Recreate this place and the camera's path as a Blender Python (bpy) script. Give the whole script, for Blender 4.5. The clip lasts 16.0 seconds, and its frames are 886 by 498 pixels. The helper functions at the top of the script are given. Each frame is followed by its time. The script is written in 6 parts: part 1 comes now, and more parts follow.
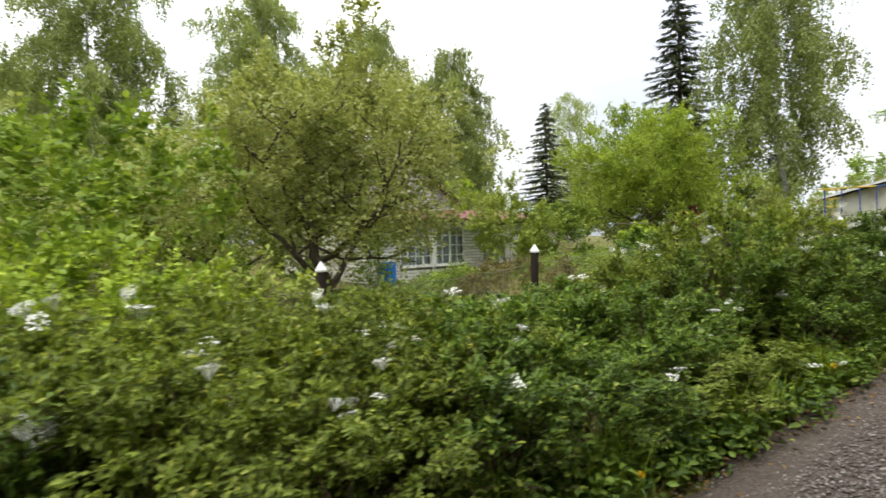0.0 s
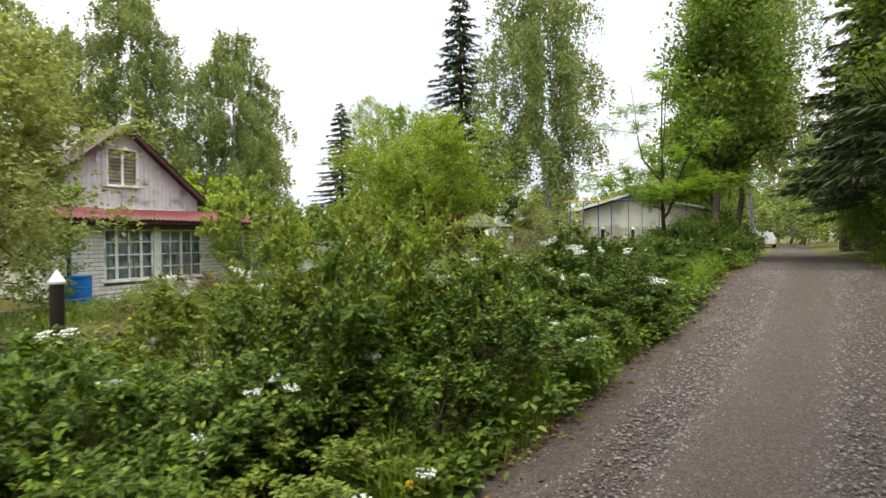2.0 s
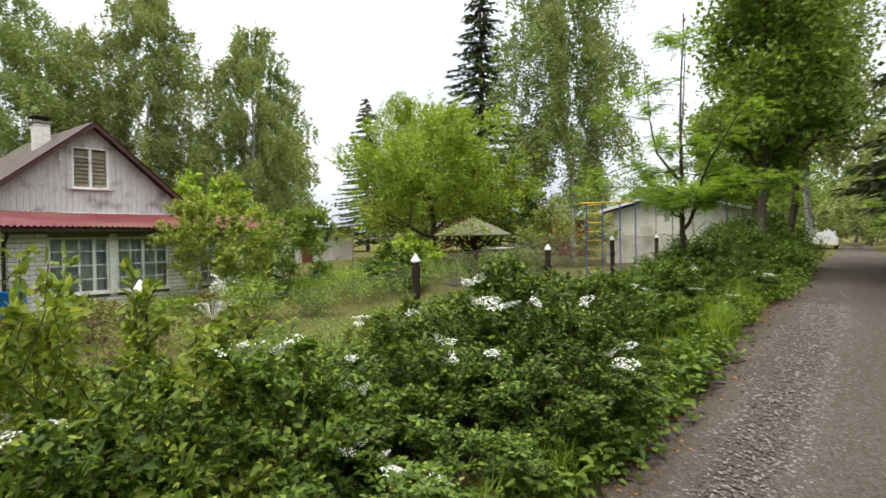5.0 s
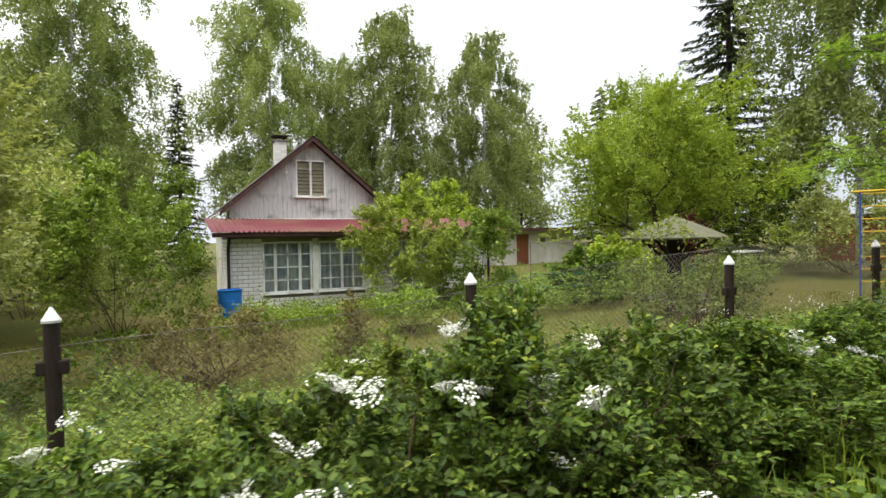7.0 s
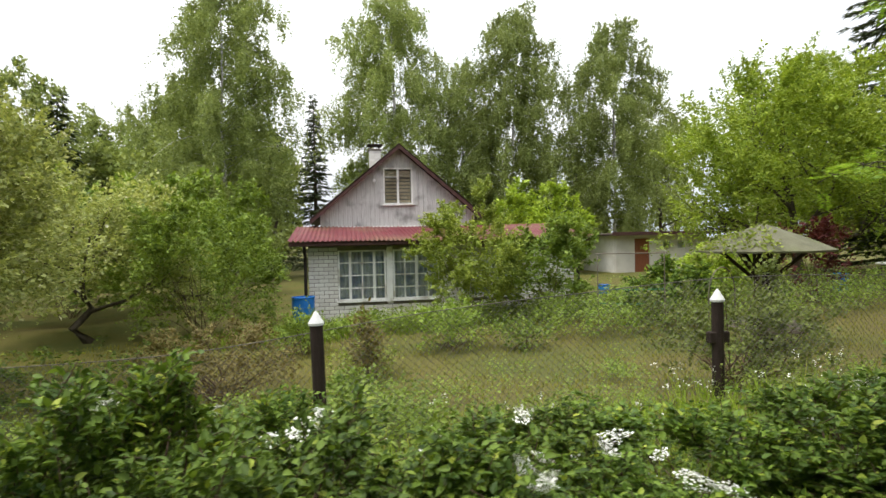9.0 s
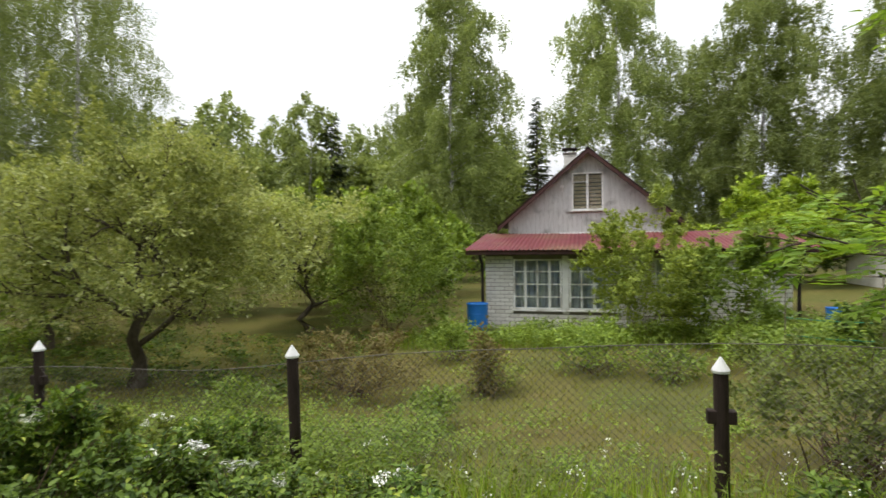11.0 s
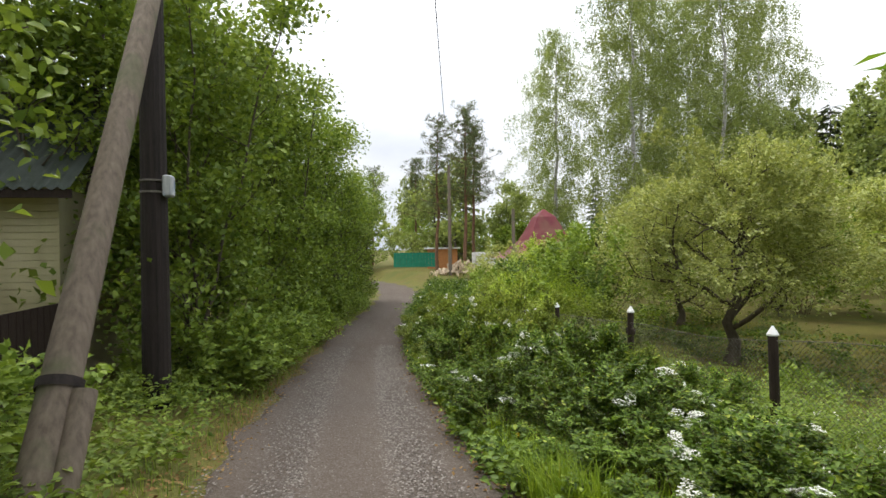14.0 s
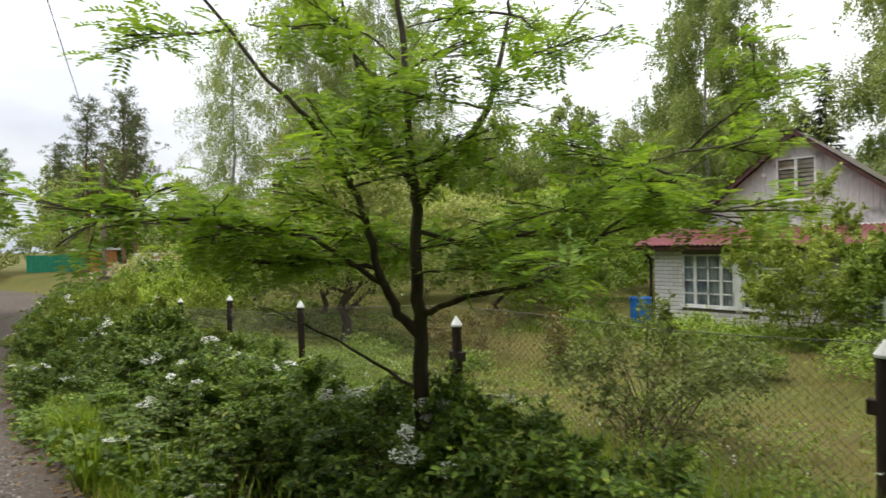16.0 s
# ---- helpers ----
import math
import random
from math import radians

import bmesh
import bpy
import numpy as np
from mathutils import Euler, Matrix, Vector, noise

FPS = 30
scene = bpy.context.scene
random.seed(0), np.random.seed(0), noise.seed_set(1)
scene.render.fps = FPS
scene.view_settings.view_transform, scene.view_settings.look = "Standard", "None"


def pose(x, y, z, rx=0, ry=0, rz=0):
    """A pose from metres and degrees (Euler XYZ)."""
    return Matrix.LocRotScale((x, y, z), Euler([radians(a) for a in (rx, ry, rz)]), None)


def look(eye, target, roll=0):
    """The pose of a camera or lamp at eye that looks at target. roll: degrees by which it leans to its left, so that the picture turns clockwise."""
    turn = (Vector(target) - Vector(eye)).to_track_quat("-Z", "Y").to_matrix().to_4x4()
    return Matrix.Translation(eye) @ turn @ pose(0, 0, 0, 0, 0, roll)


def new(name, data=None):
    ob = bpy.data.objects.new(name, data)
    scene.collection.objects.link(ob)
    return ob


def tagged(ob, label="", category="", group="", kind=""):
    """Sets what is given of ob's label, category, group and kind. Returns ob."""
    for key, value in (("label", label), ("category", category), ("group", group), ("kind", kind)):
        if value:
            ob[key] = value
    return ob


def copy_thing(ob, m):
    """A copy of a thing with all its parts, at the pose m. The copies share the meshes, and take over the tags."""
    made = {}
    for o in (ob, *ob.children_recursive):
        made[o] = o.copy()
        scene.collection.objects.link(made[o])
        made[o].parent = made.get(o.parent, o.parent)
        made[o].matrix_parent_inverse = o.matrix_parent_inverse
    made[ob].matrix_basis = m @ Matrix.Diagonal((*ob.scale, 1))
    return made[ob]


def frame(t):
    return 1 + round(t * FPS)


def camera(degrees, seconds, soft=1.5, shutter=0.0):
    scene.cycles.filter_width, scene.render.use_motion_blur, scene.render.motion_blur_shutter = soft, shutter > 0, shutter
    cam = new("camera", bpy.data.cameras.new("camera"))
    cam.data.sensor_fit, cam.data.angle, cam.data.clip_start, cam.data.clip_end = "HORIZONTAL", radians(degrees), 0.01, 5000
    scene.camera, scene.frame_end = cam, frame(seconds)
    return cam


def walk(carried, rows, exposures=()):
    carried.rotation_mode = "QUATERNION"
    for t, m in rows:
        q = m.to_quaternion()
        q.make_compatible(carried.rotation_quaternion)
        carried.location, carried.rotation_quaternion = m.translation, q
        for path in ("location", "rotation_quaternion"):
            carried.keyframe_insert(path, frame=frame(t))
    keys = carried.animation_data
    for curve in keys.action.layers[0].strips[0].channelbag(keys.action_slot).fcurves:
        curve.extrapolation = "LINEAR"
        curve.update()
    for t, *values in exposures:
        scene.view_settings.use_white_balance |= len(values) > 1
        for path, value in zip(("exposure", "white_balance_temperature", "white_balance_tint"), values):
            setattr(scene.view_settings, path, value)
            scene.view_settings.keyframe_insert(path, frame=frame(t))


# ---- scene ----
cam = camera(78.1, 16.0, shutter=0.2)
PATH = [
    (0, (-0.753, -0.35, 1.636), (0.471, 1.231, 1.599), -1.4),
    (0.5, (0.205, -0.313, 1.663), (1.624, 1.095, 1.622), -0.9),
    (1, (0.909, -0.347, 1.694), (2.454, 0.921, 1.655), -0.9),
    (1.5, (1.59, -0.363, 1.733), (3.209, 0.812, 1.693), -0.7),
    (2, (2.209, -0.391, 1.734), (3.885, 0.699, 1.698), -0.7),
    (2.5, (2.704, -0.401, 1.721), (4.443, 0.588, 1.686), -0.4),
    (3, (3.327, -0.398, 1.757), (5.105, 0.516, 1.722), -0.4),
    (3.2, (3.572, -0.389, 1.734), (5.351, 0.524, 1.699), -0.4),
    (5.3, (5.346, -0.266, 2.083), (6.805, 1.102, 2.035), -0.7),
    (5.5, (5.613, -0.213, 2.08), (6.963, 1.262, 2.034), -0.7),
    (6, (6.229, -0.201, 2.091), (7.359, 1.449, 2.051), -1.0),
    (6.5, (6.835, -0.222, 2.117), (7.805, 1.526, 2.077), -1.1),
    (7, (7.479, -0.209, 2.151), (8.37, 1.582, 2.111), -1.0),
    (7.5, (8.082, -0.205, 2.164), (8.872, 1.632, 2.128), -1.0),
    (8, (8.628, -0.208, 2.205), (9.281, 1.682, 2.171), -1.0),
    (8.2, (8.853, -0.24, 2.22), (9.429, 1.675, 2.19), -1.1),
    (10.3, (11.252, -0.117, 2.618), (11.287, 1.883, 2.59), -0.9),
    (10.5, (11.435, -0.12, 2.652), (11.358, 1.879, 2.626), -0.9),
    (11, (11.884, -0.162, 2.658), (11.369, 1.771, 2.632), -0.8),
    (11.5, (12.322, -0.225, 2.672), (11.353, 1.525, 2.655), -0.9),
    (12, (12.784, -0.378, 2.726), (11.388, 1.054, 2.717), -0.9),
    (12.5, (13.131, -0.389, 2.715), (11.517, 0.792, 2.706), -1.0),
    (13, (13.474, -0.507, 2.716), (11.69, 0.396, 2.715), -0.8),
    (13.5, (13.728, -0.583, 2.661), (11.829, 0.043, 2.658), -0.6),
    (14, (14.084, -0.613, 2.668), (12.133, -0.172, 2.665), -0.9),
    (14.5, (14.518, -0.492, 2.618), (12.56, -0.084, 2.627), -0.7),
    (15, (15.194, -0.269, 2.625), (13.311, 0.403, 2.633), -0.9),
    (15.5, (15.779, -0.160, 2.605), (14.143, 0.990, 2.598), -1.0),
    (16, (16.243, -0.058, 2.600), (14.805, 1.332, 2.578), -1.2),
]
walk(cam, [(t, look(eye, target, roll)) for t, eye, target, roll in PATH], [(0, 0.25), (3, 0.25), (5.5, 0.22), (8, 0.22), (10.5, 0.0), (12.5, -0.04), (14, 0.15), (15, 0.14), (16, 0.06)])

# ---------------------------------------------------------------- light
world = bpy.data.worlds.new("overcast_sky")
scene.world = world
world.use_nodes = True
wn, wl = world.node_tree.nodes, world.node_tree.links
wn.clear()
w_out = wn.new("ShaderNodeOutputWorld")
w_bg = wn.new("ShaderNodeBackground")
w_sky = wn.new("ShaderNodeTexSky")
w_sky.sky_type, w_sky.sun_disc = "NISHITA", False
w_sky.sun_elevation, w_sky.sun_rotation = radians(66), radians(239)
w_sky.air_density, w_sky.dust_density = 1.0, 2.0
w_co = wn.new("ShaderNodeTexCoord")
w_map = wn.new("ShaderNodeMapping")
w_map.inputs["Scale"].default_value = (1.0, 1.0, 2.6)
w_noise = wn.new("ShaderNodeTexNoise")
w_noise.inputs["Scale"].default_value = 1.7
w_noise.inputs["Detail"].default_value = 6.0
w_noise.inputs["Roughness"].default_value = 0.5
w_ramp = wn.new("ShaderNodeValToRGB")
w_ramp.color_ramp.elements[0].position, w_ramp.color_ramp.elements[0].color = 0.36, (5.5, 5.8, 6.4, 1)
w_ramp.color_ramp.elements[1].position, w_ramp.color_ramp.elements[1].color = 0.62, (8.5, 8.55, 8.6, 1)
w_mix = wn.new("ShaderNodeMix")
w_mix.data_type = "RGBA"
w_mix.inputs[0].default_value = 0.93
wl.new(w_co.outputs["Generated"], w_map.inputs["Vector"])
wl.new(w_map.outputs["Vector"], w_noise.inputs["Vector"])
wl.new(w_noise.outputs["Fac"], w_ramp.inputs["Fac"])
wl.new(w_sky.outputs["Color"], w_mix.inputs[6])
wl.new(w_ramp.outputs["Color"], w_mix.inputs[7])
# an overcast sky is brighter overhead than at the horizon
w_sep = wn.new("ShaderNodeSeparateXYZ")
w_grad = wn.new("ShaderNodeValToRGB")
for pos, val in ((0.14, 1.0), (0.45, 1.6)):
    w_grad.color_ramp.elements.new(pos).color = (val, val, val, 1)
w_grad.color_ramp.elements[0].color = (0.80, 0.83, 0.89, 1)
w_grad.color_ramp.elements[-1].color = (2.7, 2.68, 2.6, 1)
w_mul = wn.new("ShaderNodeMix")
w_mul.data_type, w_mul.blend_type = "RGBA", "MULTIPLY"
w_mul.inputs[0].default_value = 1.0
wl.new(w_co.outputs["Generated"], w_sep.inputs["Vector"])
wl.new(w_sep.outputs["Z"], w_grad.inputs["Fac"])
wl.new(w_mix.outputs[2], w_mul.inputs[6])
wl.new(w_grad.outputs["Color"], w_mul.inputs[7])
wl.new(w_mul.outputs[2], w_bg.inputs["Color"])
w_bg.inputs["Strength"].default_value = 0.128
wl.new(w_bg.outputs["Background"], w_out.inputs["Surface"])

sun = new("sun", bpy.data.lights.new("sun", "SUN"))
sun.data.energy, sun.data.angle, sun.data.color = 2.1, radians(22), (1.0, 0.95, 0.86)
sun.matrix_basis = look((0, 0, 40), (15, 9, 0))

# ---------------------------------------------------------------- helpers
rng = np.random.default_rng(7)


def smooth(t):
    t = np.clip(t, 0, 1)
    return t * t * (3 - 2 * t)


LANE_S = (-90, -35, -22, -10, 0, 2.2, 5.3, 8.0, 9.5, 11.4, 13.0, 16.0, 20, 40, 140)
LANE_Z = (-0.3, -0.3, -0.25, -0.1, 0.02, 0.12, 0.40, 0.60, 0.76, 1.02, 1.10, 1.04, 1.04, 0.55, 0.45)
MID_S = (-90, -60, -45, -35, -28, -20, -12, -8, -3, 0, 5, 9, 13, 20, 40, 140)
MID_N = (-25, -8, 0.5, 3.9, 4.9, 4.3, 2.9, 2.0, 0.95, 0.4, -0.1, -0.4, -0.55, -0.5, -0.2, 1.0)
GARDEN_S = (-90, -10, 3, 9, 16, 24, 40, 140)
GARDEN_Z = (-0.25, -0.2, -0.14, -0.02, 0.35, 0.7, 0.6, 0.5)


def lane_z(s):
    return sum(np.interp(np.asarray(s, float) + o, LANE_S, LANE_Z) for o in (-0.8, -0.3, 0.3, 0.8)) / 4


def lane_mid(s):
    return sum(np.interp(np.asarray(s, float) + o, MID_S, MID_N) for o in (-2, -0.7, 0.7, 2)) / 4


def ground_z(s, n):
    """Height of the ground: the lane climbs, the garden lies lower, a low bank follows on the far side."""
    s, n = np.asarray(s, float), np.asarray(n, float)
    off = n - lane_mid(s)
    z = lane_z(s)
    g = np.interp(s, GARDEN_S, GARDEN_Z)
    t = smooth((off - 1.5) / 8.0)
    z = z * (1 - t) + g * t
    z = z + 0.06 * smooth((np.abs(off) - 1.15) / 0.5) + 0.16 * smooth((-off - 1.5) / 1.5)
    z = z + 0.85 * smooth((-s - 25) / 6) * smooth((off - 1.5) / 3)
    bump = 0.03 * np.sin(s * 1.7 + n * 0.6) * np.sin(n * 1.3 - s * 0.4)
    return z + bump * smooth((np.abs(off) - 1.2) / 2)


def gz(s, n):
    return float(ground_z(s, n))


def mesh_np(name, verts, polys):
    """A mesh from arrays: verts (n, 3) and a list of index arrays, each (m, 3) or (m, 4)."""
    me = bpy.data.meshes.new(name)
    polys = [np.asarray(p, np.int32) for p in polys if len(p)]
    verts = np.asarray(verts, np.float32)
    me.vertices.add(len(verts))
    me.vertices.foreach_set("co", verts.ravel())
    loops = np.concatenate([p.ravel() for p in polys])
    sizes = np.concatenate([np.full(len(p), p.shape[1], np.int32) for p in polys])
    me.loops.add(len(loops))
    me.loops.foreach_set("vertex_index", loops)
    me.polygons.add(len(sizes))
    me.polygons.foreach_set("loop_start", np.concatenate([[0], np.cumsum(sizes)[:-1]]).astype(np.int32))
    me.update(calc_edges=True)
    return me


def shade(me, on=True):
    me.polygons.foreach_set("use_smooth", np.full(len(me.polygons), on))
    return me


def put(name, me, material, parent=None, label=""):
    ob = new(name, me)
    if not me.materials:
        me.materials.append(material)
    if parent:
        ob.parent = parent
    if label:
        tagged(ob, label)
    return ob


def part(name, bm, material, parent, label=""):
    """Links a bmesh as one mesh object under a thing or a part."""
    me = bpy.data.meshes.new(name)
    bm.to_mesh(me)
    bm.free()
    return put(name, me, material, parent, label)


def thing(name, m, label, category, group="", kind=""):
    ob = new(name)
    ob.matrix_basis = m
    return tagged(ob, label, category, group, kind)


def box(bm, x0, x1, y0, y1, z0, z1, bevel=0.0):
    r = bmesh.ops.create_cube(bm, size=1.0, matrix=Matrix.Translation(((x0 + x1) / 2, (y0 + y1) / 2, (z0 + z1) / 2)) @ Matrix.Diagonal((x1 - x0, y1 - y0, z1 - z0, 1)))
    if bevel:
        edges = list({e for v in r["verts"] for e in v.link_edges})
        bmesh.ops.bevel(bm, geom=edges, offset=bevel, segments=1, affect="EDGES")
    return bm


def boxes(*dims, bevel=0.0):
    bm = bmesh.new()
    for d in dims:
        box(bm, *d, bevel=bevel)
    return bm


def lathe(profile, segments=20):
    """A turned shape from (radius, height) pairs."""
    bm = bmesh.new()
    rings = []
    for r, z in profile:
        rings.append([bm.verts.new((r * math.cos(2 * math.pi * i / segments), r * math.sin(2 * math.pi * i / segments), z)) for i in range(segments)])
    for a, b in zip(rings, rings[1:]):
        for i in range(segments):
            j = (i + 1) % segments
            bm.faces.new((a[i], a[j], b[j], b[i]))
    for ring, flip in ((rings[0], True), (rings[-1], False)):
        bm.faces.new(ring[::-1] if flip else ring)
    return bm


def tubes(lines, sides=6):
    """Tapered tubes along lines of (points, radii): verts and quads."""
    vs, fs, base = [], [], 0
    ang = np.arange(sides) * 2 * math.pi / sides
    for pts, rad in lines:
        p = np.asarray(pts, float)
        r = np.broadcast_to(np.asarray(rad, float), (len(p),))
        d = np.gradient(p, axis=0)
        d /= np.linalg.norm(d, axis=1)[:, None] + 1e-9
        ref = np.array([0.31, 0.17, 0.05]) if abs(d[0][2]) > 0.8 else np.array([0.05, 0.02, 1.0])
        u = np.cross(d, ref)
        u /= np.linalg.norm(u, axis=1)[:, None] + 1e-9
        w = np.cross(d, u)
        ring = p[:, None] + r[:, None, None] * (u[:, None] * np.cos(ang)[None, :, None] + w[:, None] * np.sin(ang)[None, :, None])
        vs.append(ring.reshape(-1, 3))
        k = len(p)
        i = np.arange(k - 1)[:, None] * sides
        a = np.arange(sides)[None]
        b = (a + 1) % sides
        fs.append(np.stack([i + a, i + b, i + sides + b, i + sides + a], -1).reshape(-1, 4) + base)
        base += k * sides
    return np.concatenate(vs), np.concatenate(fs)


def tube_mesh(name, lines, sides=6):
    v, f = tubes(lines, sides)
    return shade(mesh_np(name, v, [f]))


def unit(a):
    return a / (np.linalg.norm(a, axis=-1, keepdims=True) + 1e-9)


def leaf_verts(p, d, nrm, length, width, fine=False, fold=0.18):
    """Folded leaves at p that point along d: verts and polygons."""
    n = len(p)
    length = np.broadcast_to(np.asarray(length, float), (n,))[:, None]
    width = np.broadcast_to(np.asarray(width, float), (n,))[:, None]
    d = unit(d)
    side = unit(np.cross(d, nrm))
    up = np.cross(side, d)
    k = np.arange(n)[:, None]
    if fine:
        lift = up * width * fold
        v = np.stack([p, p + d * length * 0.28 + side * width * 0.46 + lift, p + d * length * 0.66 + side * width * 0.36 + lift * 0.8,
                      p + d * length - up * length * 0.12, p + d * length * 0.66 - side * width * 0.36 + lift * 0.8, p + d * length * 0.28 - side * width * 0.46 + lift], 1)
        f = np.concatenate([k * 6 + np.array([[0, 3, 2, 1]]), k * 6 + np.array([[0, 5, 4, 3]])])
        return v.reshape(-1, 3), f
    v = np.stack([p, p + d * length * 0.45 + side * width * 0.5 + up * width * fold, p + d * length, p + d * length * 0.45 - side * width * 0.5 + up * width * fold], 1)
    f = np.concatenate([k * 4 + np.array([[0, 2, 1]]), k * 4 + np.array([[0, 3, 2]])])
    return v.reshape(-1, 3), f


def leaf_mesh(name, p, d, nrm, length, width, fine=False):
    v, f = leaf_verts(p, d, nrm, length, width, fine)
    return mesh_np(name, v, [f])


def rand_dir(r, n, up=0.0):
    d = r.normal(size=(n, 3))
    d[:, 2] += up
    return unit(d)


# ---------------------------------------------------------------- materials
def mat(name, rough=0.8, metal=0.0):
    m = bpy.data.materials.new(name)
    m.use_nodes = True
    b = m.node_tree.nodes["Principled BSDF"]
    b.inputs["Roughness"].default_value = rough
    b.inputs["Metallic"].default_value = metal
    b.inputs["Specular IOR Level"].default_value = 0.22
    return m, m.node_tree.nodes, m.node_tree.links, b


def noise_tex(nodes, links, scale, detail=4.0, stretch=None, coords="Object"):
    t = nodes.new("ShaderNodeTexNoise")
    t.inputs["Scale"].default_value = scale
    t.inputs["Detail"].default_value = detail
    c = nodes.new("ShaderNodeTexCoord")
    if stretch:
        mp = nodes.new("ShaderNodeMapping")
        mp.inputs["Scale"].default_value = stretch
        links.new(c.outputs[coords], mp.inputs["Vector"])
        links.new(mp.outputs["Vector"], t.inputs["Vector"])
    else:
        links.new(c.outputs[coords], t.inputs["Vector"])
    return t


def ramp(nodes, links, fac, stops):
    r = nodes.new("ShaderNodeValToRGB")
    e = r.color_ramp.elements
    while len(e) < len(stops):
        e.new(0.5)
    for el, (pos, col) in zip(e, stops):
        el.position, el.color = pos, (*col, 1)
    links.new(fac, r.inputs["Fac"])
    return r.outputs["Color"]


def mixed(nodes, links, fac, a, b, mode="MIX"):
    m = nodes.new("ShaderNodeMix")
    m.data_type, m.blend_type = "RGBA", mode
    for sock, val in ((m.inputs[0], fac), (m.inputs[6], a), (m.inputs[7], b)):
        if isinstance(val, (int, float)):
            sock.default_value = val
        elif isinstance(val, tuple):
            sock.default_value = (*val, 1)
        else:
            links.new(val, sock)
    return m.outputs[2]


def bumped(nodes, links, b, height, strength=0.4, distance=0.01):
    n = nodes.new("ShaderNodeBump")
    n.inputs["Strength"].default_value = strength
    n.inputs["Distance"].default_value = distance
    links.new(height, n.inputs["Height"])
    links.new(n.outputs["Normal"], b.inputs["Normal"])


def surface(name, dark, light, rough=0.8, scale=6.0, grain=60.0, bump=0.3, distance=0.006, stretch=None, stain=None, metal=0.0):
    """A surface that varies at two scales between two colours, with fine relief and, where given, stains."""
    m, nd, lk, b = mat(name, rough, metal)
    big = noise_tex(nd, lk, scale, 5, stretch)
    fine = noise_tex(nd, lk, grain, 3, stretch)
    c = ramp(nd, lk, big.outputs["Fac"], [(0.3, dark), (0.7, light)])
    c = mixed(nd, lk, 0.35, c, ramp(nd, lk, fine.outputs["Fac"], [(0.3, dark), (0.7, light)]))
    if stain:
        st = noise_tex(nd, lk, scale * 0.35, 7)
        msk = ramp(nd, lk, st.outputs["Fac"], [(0.52, (0, 0, 0)), (0.68, (1, 1, 1))])
        c = mixed(nd, lk, msk, c, stain)
    lk.new(c, b.inputs["Base Color"])
    bumped(nd, lk, b, fine.outputs["Fac"], bump, distance)
    return m


def leaf_mat(name, dark, light, gloss=0.45, through_light=0.3, odd=None):
    """Leaves: each one its own tint, some light passing through."""
    m, nd, lk, b = mat(name, gloss)
    g = nd.new("ShaderNodeNewGeometry")
    oi = nd.new("ShaderNodeObjectInfo")
    stops = [(0.0, dark), (0.55, tuple((a + c) / 2 for a, c in zip(dark, light))), (1.0, light)]
    if odd:
        stops = stops[:2] + [(0.93, light), (1.0, odd)]
    c = ramp(nd, lk, g.outputs["Random Per Island"], stops)
    patch = noise_tex(nd, lk, 1.3, 2)
    c = mixed(nd, lk, ramp(nd, lk, patch.outputs["Fac"], [(0.40, (0, 0, 0)), (0.72, (0.42, 0.42, 0.42))]), c, light)
    hue = nd.new("ShaderNodeHueSaturation")
    vary = nd.new("ShaderNodeMapRange")
    vary.inputs["To Min"].default_value, vary.inputs["To Max"].default_value = 0.85, 1.15
    lk.new(oi.outputs["Random"], vary.inputs["Value"])
    lk.new(vary.outputs["Result"], hue.inputs["Value"])
    lk.new(c, hue.inputs["Color"])
    c = hue.outputs["Color"]
    lk.new(c, b.inputs["Base Color"])
    b.inputs["Specular IOR Level"].default_value = 0.2
    tr = nd.new("ShaderNodeBsdfTranslucent")
    warm = mixed(nd, lk, 1.0, c, (1.25, 1.2, 0.65), "MULTIPLY")
    lk.new(warm, tr.inputs["Color"])
    mx = nd.new("ShaderNodeMixShader")
    mx.inputs["Fac"].default_value = through_light
    lk.new(b.outputs["BSDF"], mx.inputs[1])
    lk.new(tr.outputs["BSDF"], mx.inputs[2])
    lk.new(mx.outputs["Shader"], nd["Material Output"].inputs["Surface"])
    return m


M_HEDGE = leaf_mat("hedge_leaf", (0.032, 0.066, 0.014), (0.17, 0.255, 0.038), 0.45, 0.28, (0.38, 0.43, 0.07))
M_HEDGE_MID = leaf_mat("green_hedge_leaf", (0.043, 0.088, 0.017), (0.20, 0.30, 0.045), 0.45, 0.32, (0.40, 0.45, 0.07))
M_HEDGE_PALE = leaf_mat("pale_hedge_leaf", (0.10, 0.145, 0.025), (0.28, 0.35, 0.06), 0.5, 0.36, (0.46, 0.46, 0.10))
M_MAPLE = leaf_mat("maple_leaf", (0.085, 0.145, 0.028), (0.28, 0.37, 0.07), 0.45, 0.36)
M_TWIG = leaf_mat("dull_green_leaf", (0.075, 0.105, 0.025), (0.20, 0.24, 0.06), 0.5, 0.3)
M_LILAC = leaf_mat("bright_leaf", (0.10, 0.17, 0.028), (0.31, 0.41, 0.065), 0.45, 0.3)
M_GOLD = leaf_mat("yellow_green_leaf", (0.16, 0.245, 0.03), (0.42, 0.52, 0.075), 0.45, 0.36)
M_APPLE = leaf_mat("apple_leaf", (0.20, 0.24, 0.075), (0.46, 0.50, 0.18), 0.5, 0.38, (0.60, 0.58, 0.46))
M_BIRCH = leaf_mat("birch_leaf", (0.15, 0.20, 0.06), (0.35, 0.41, 0.14), 0.5, 0.35)
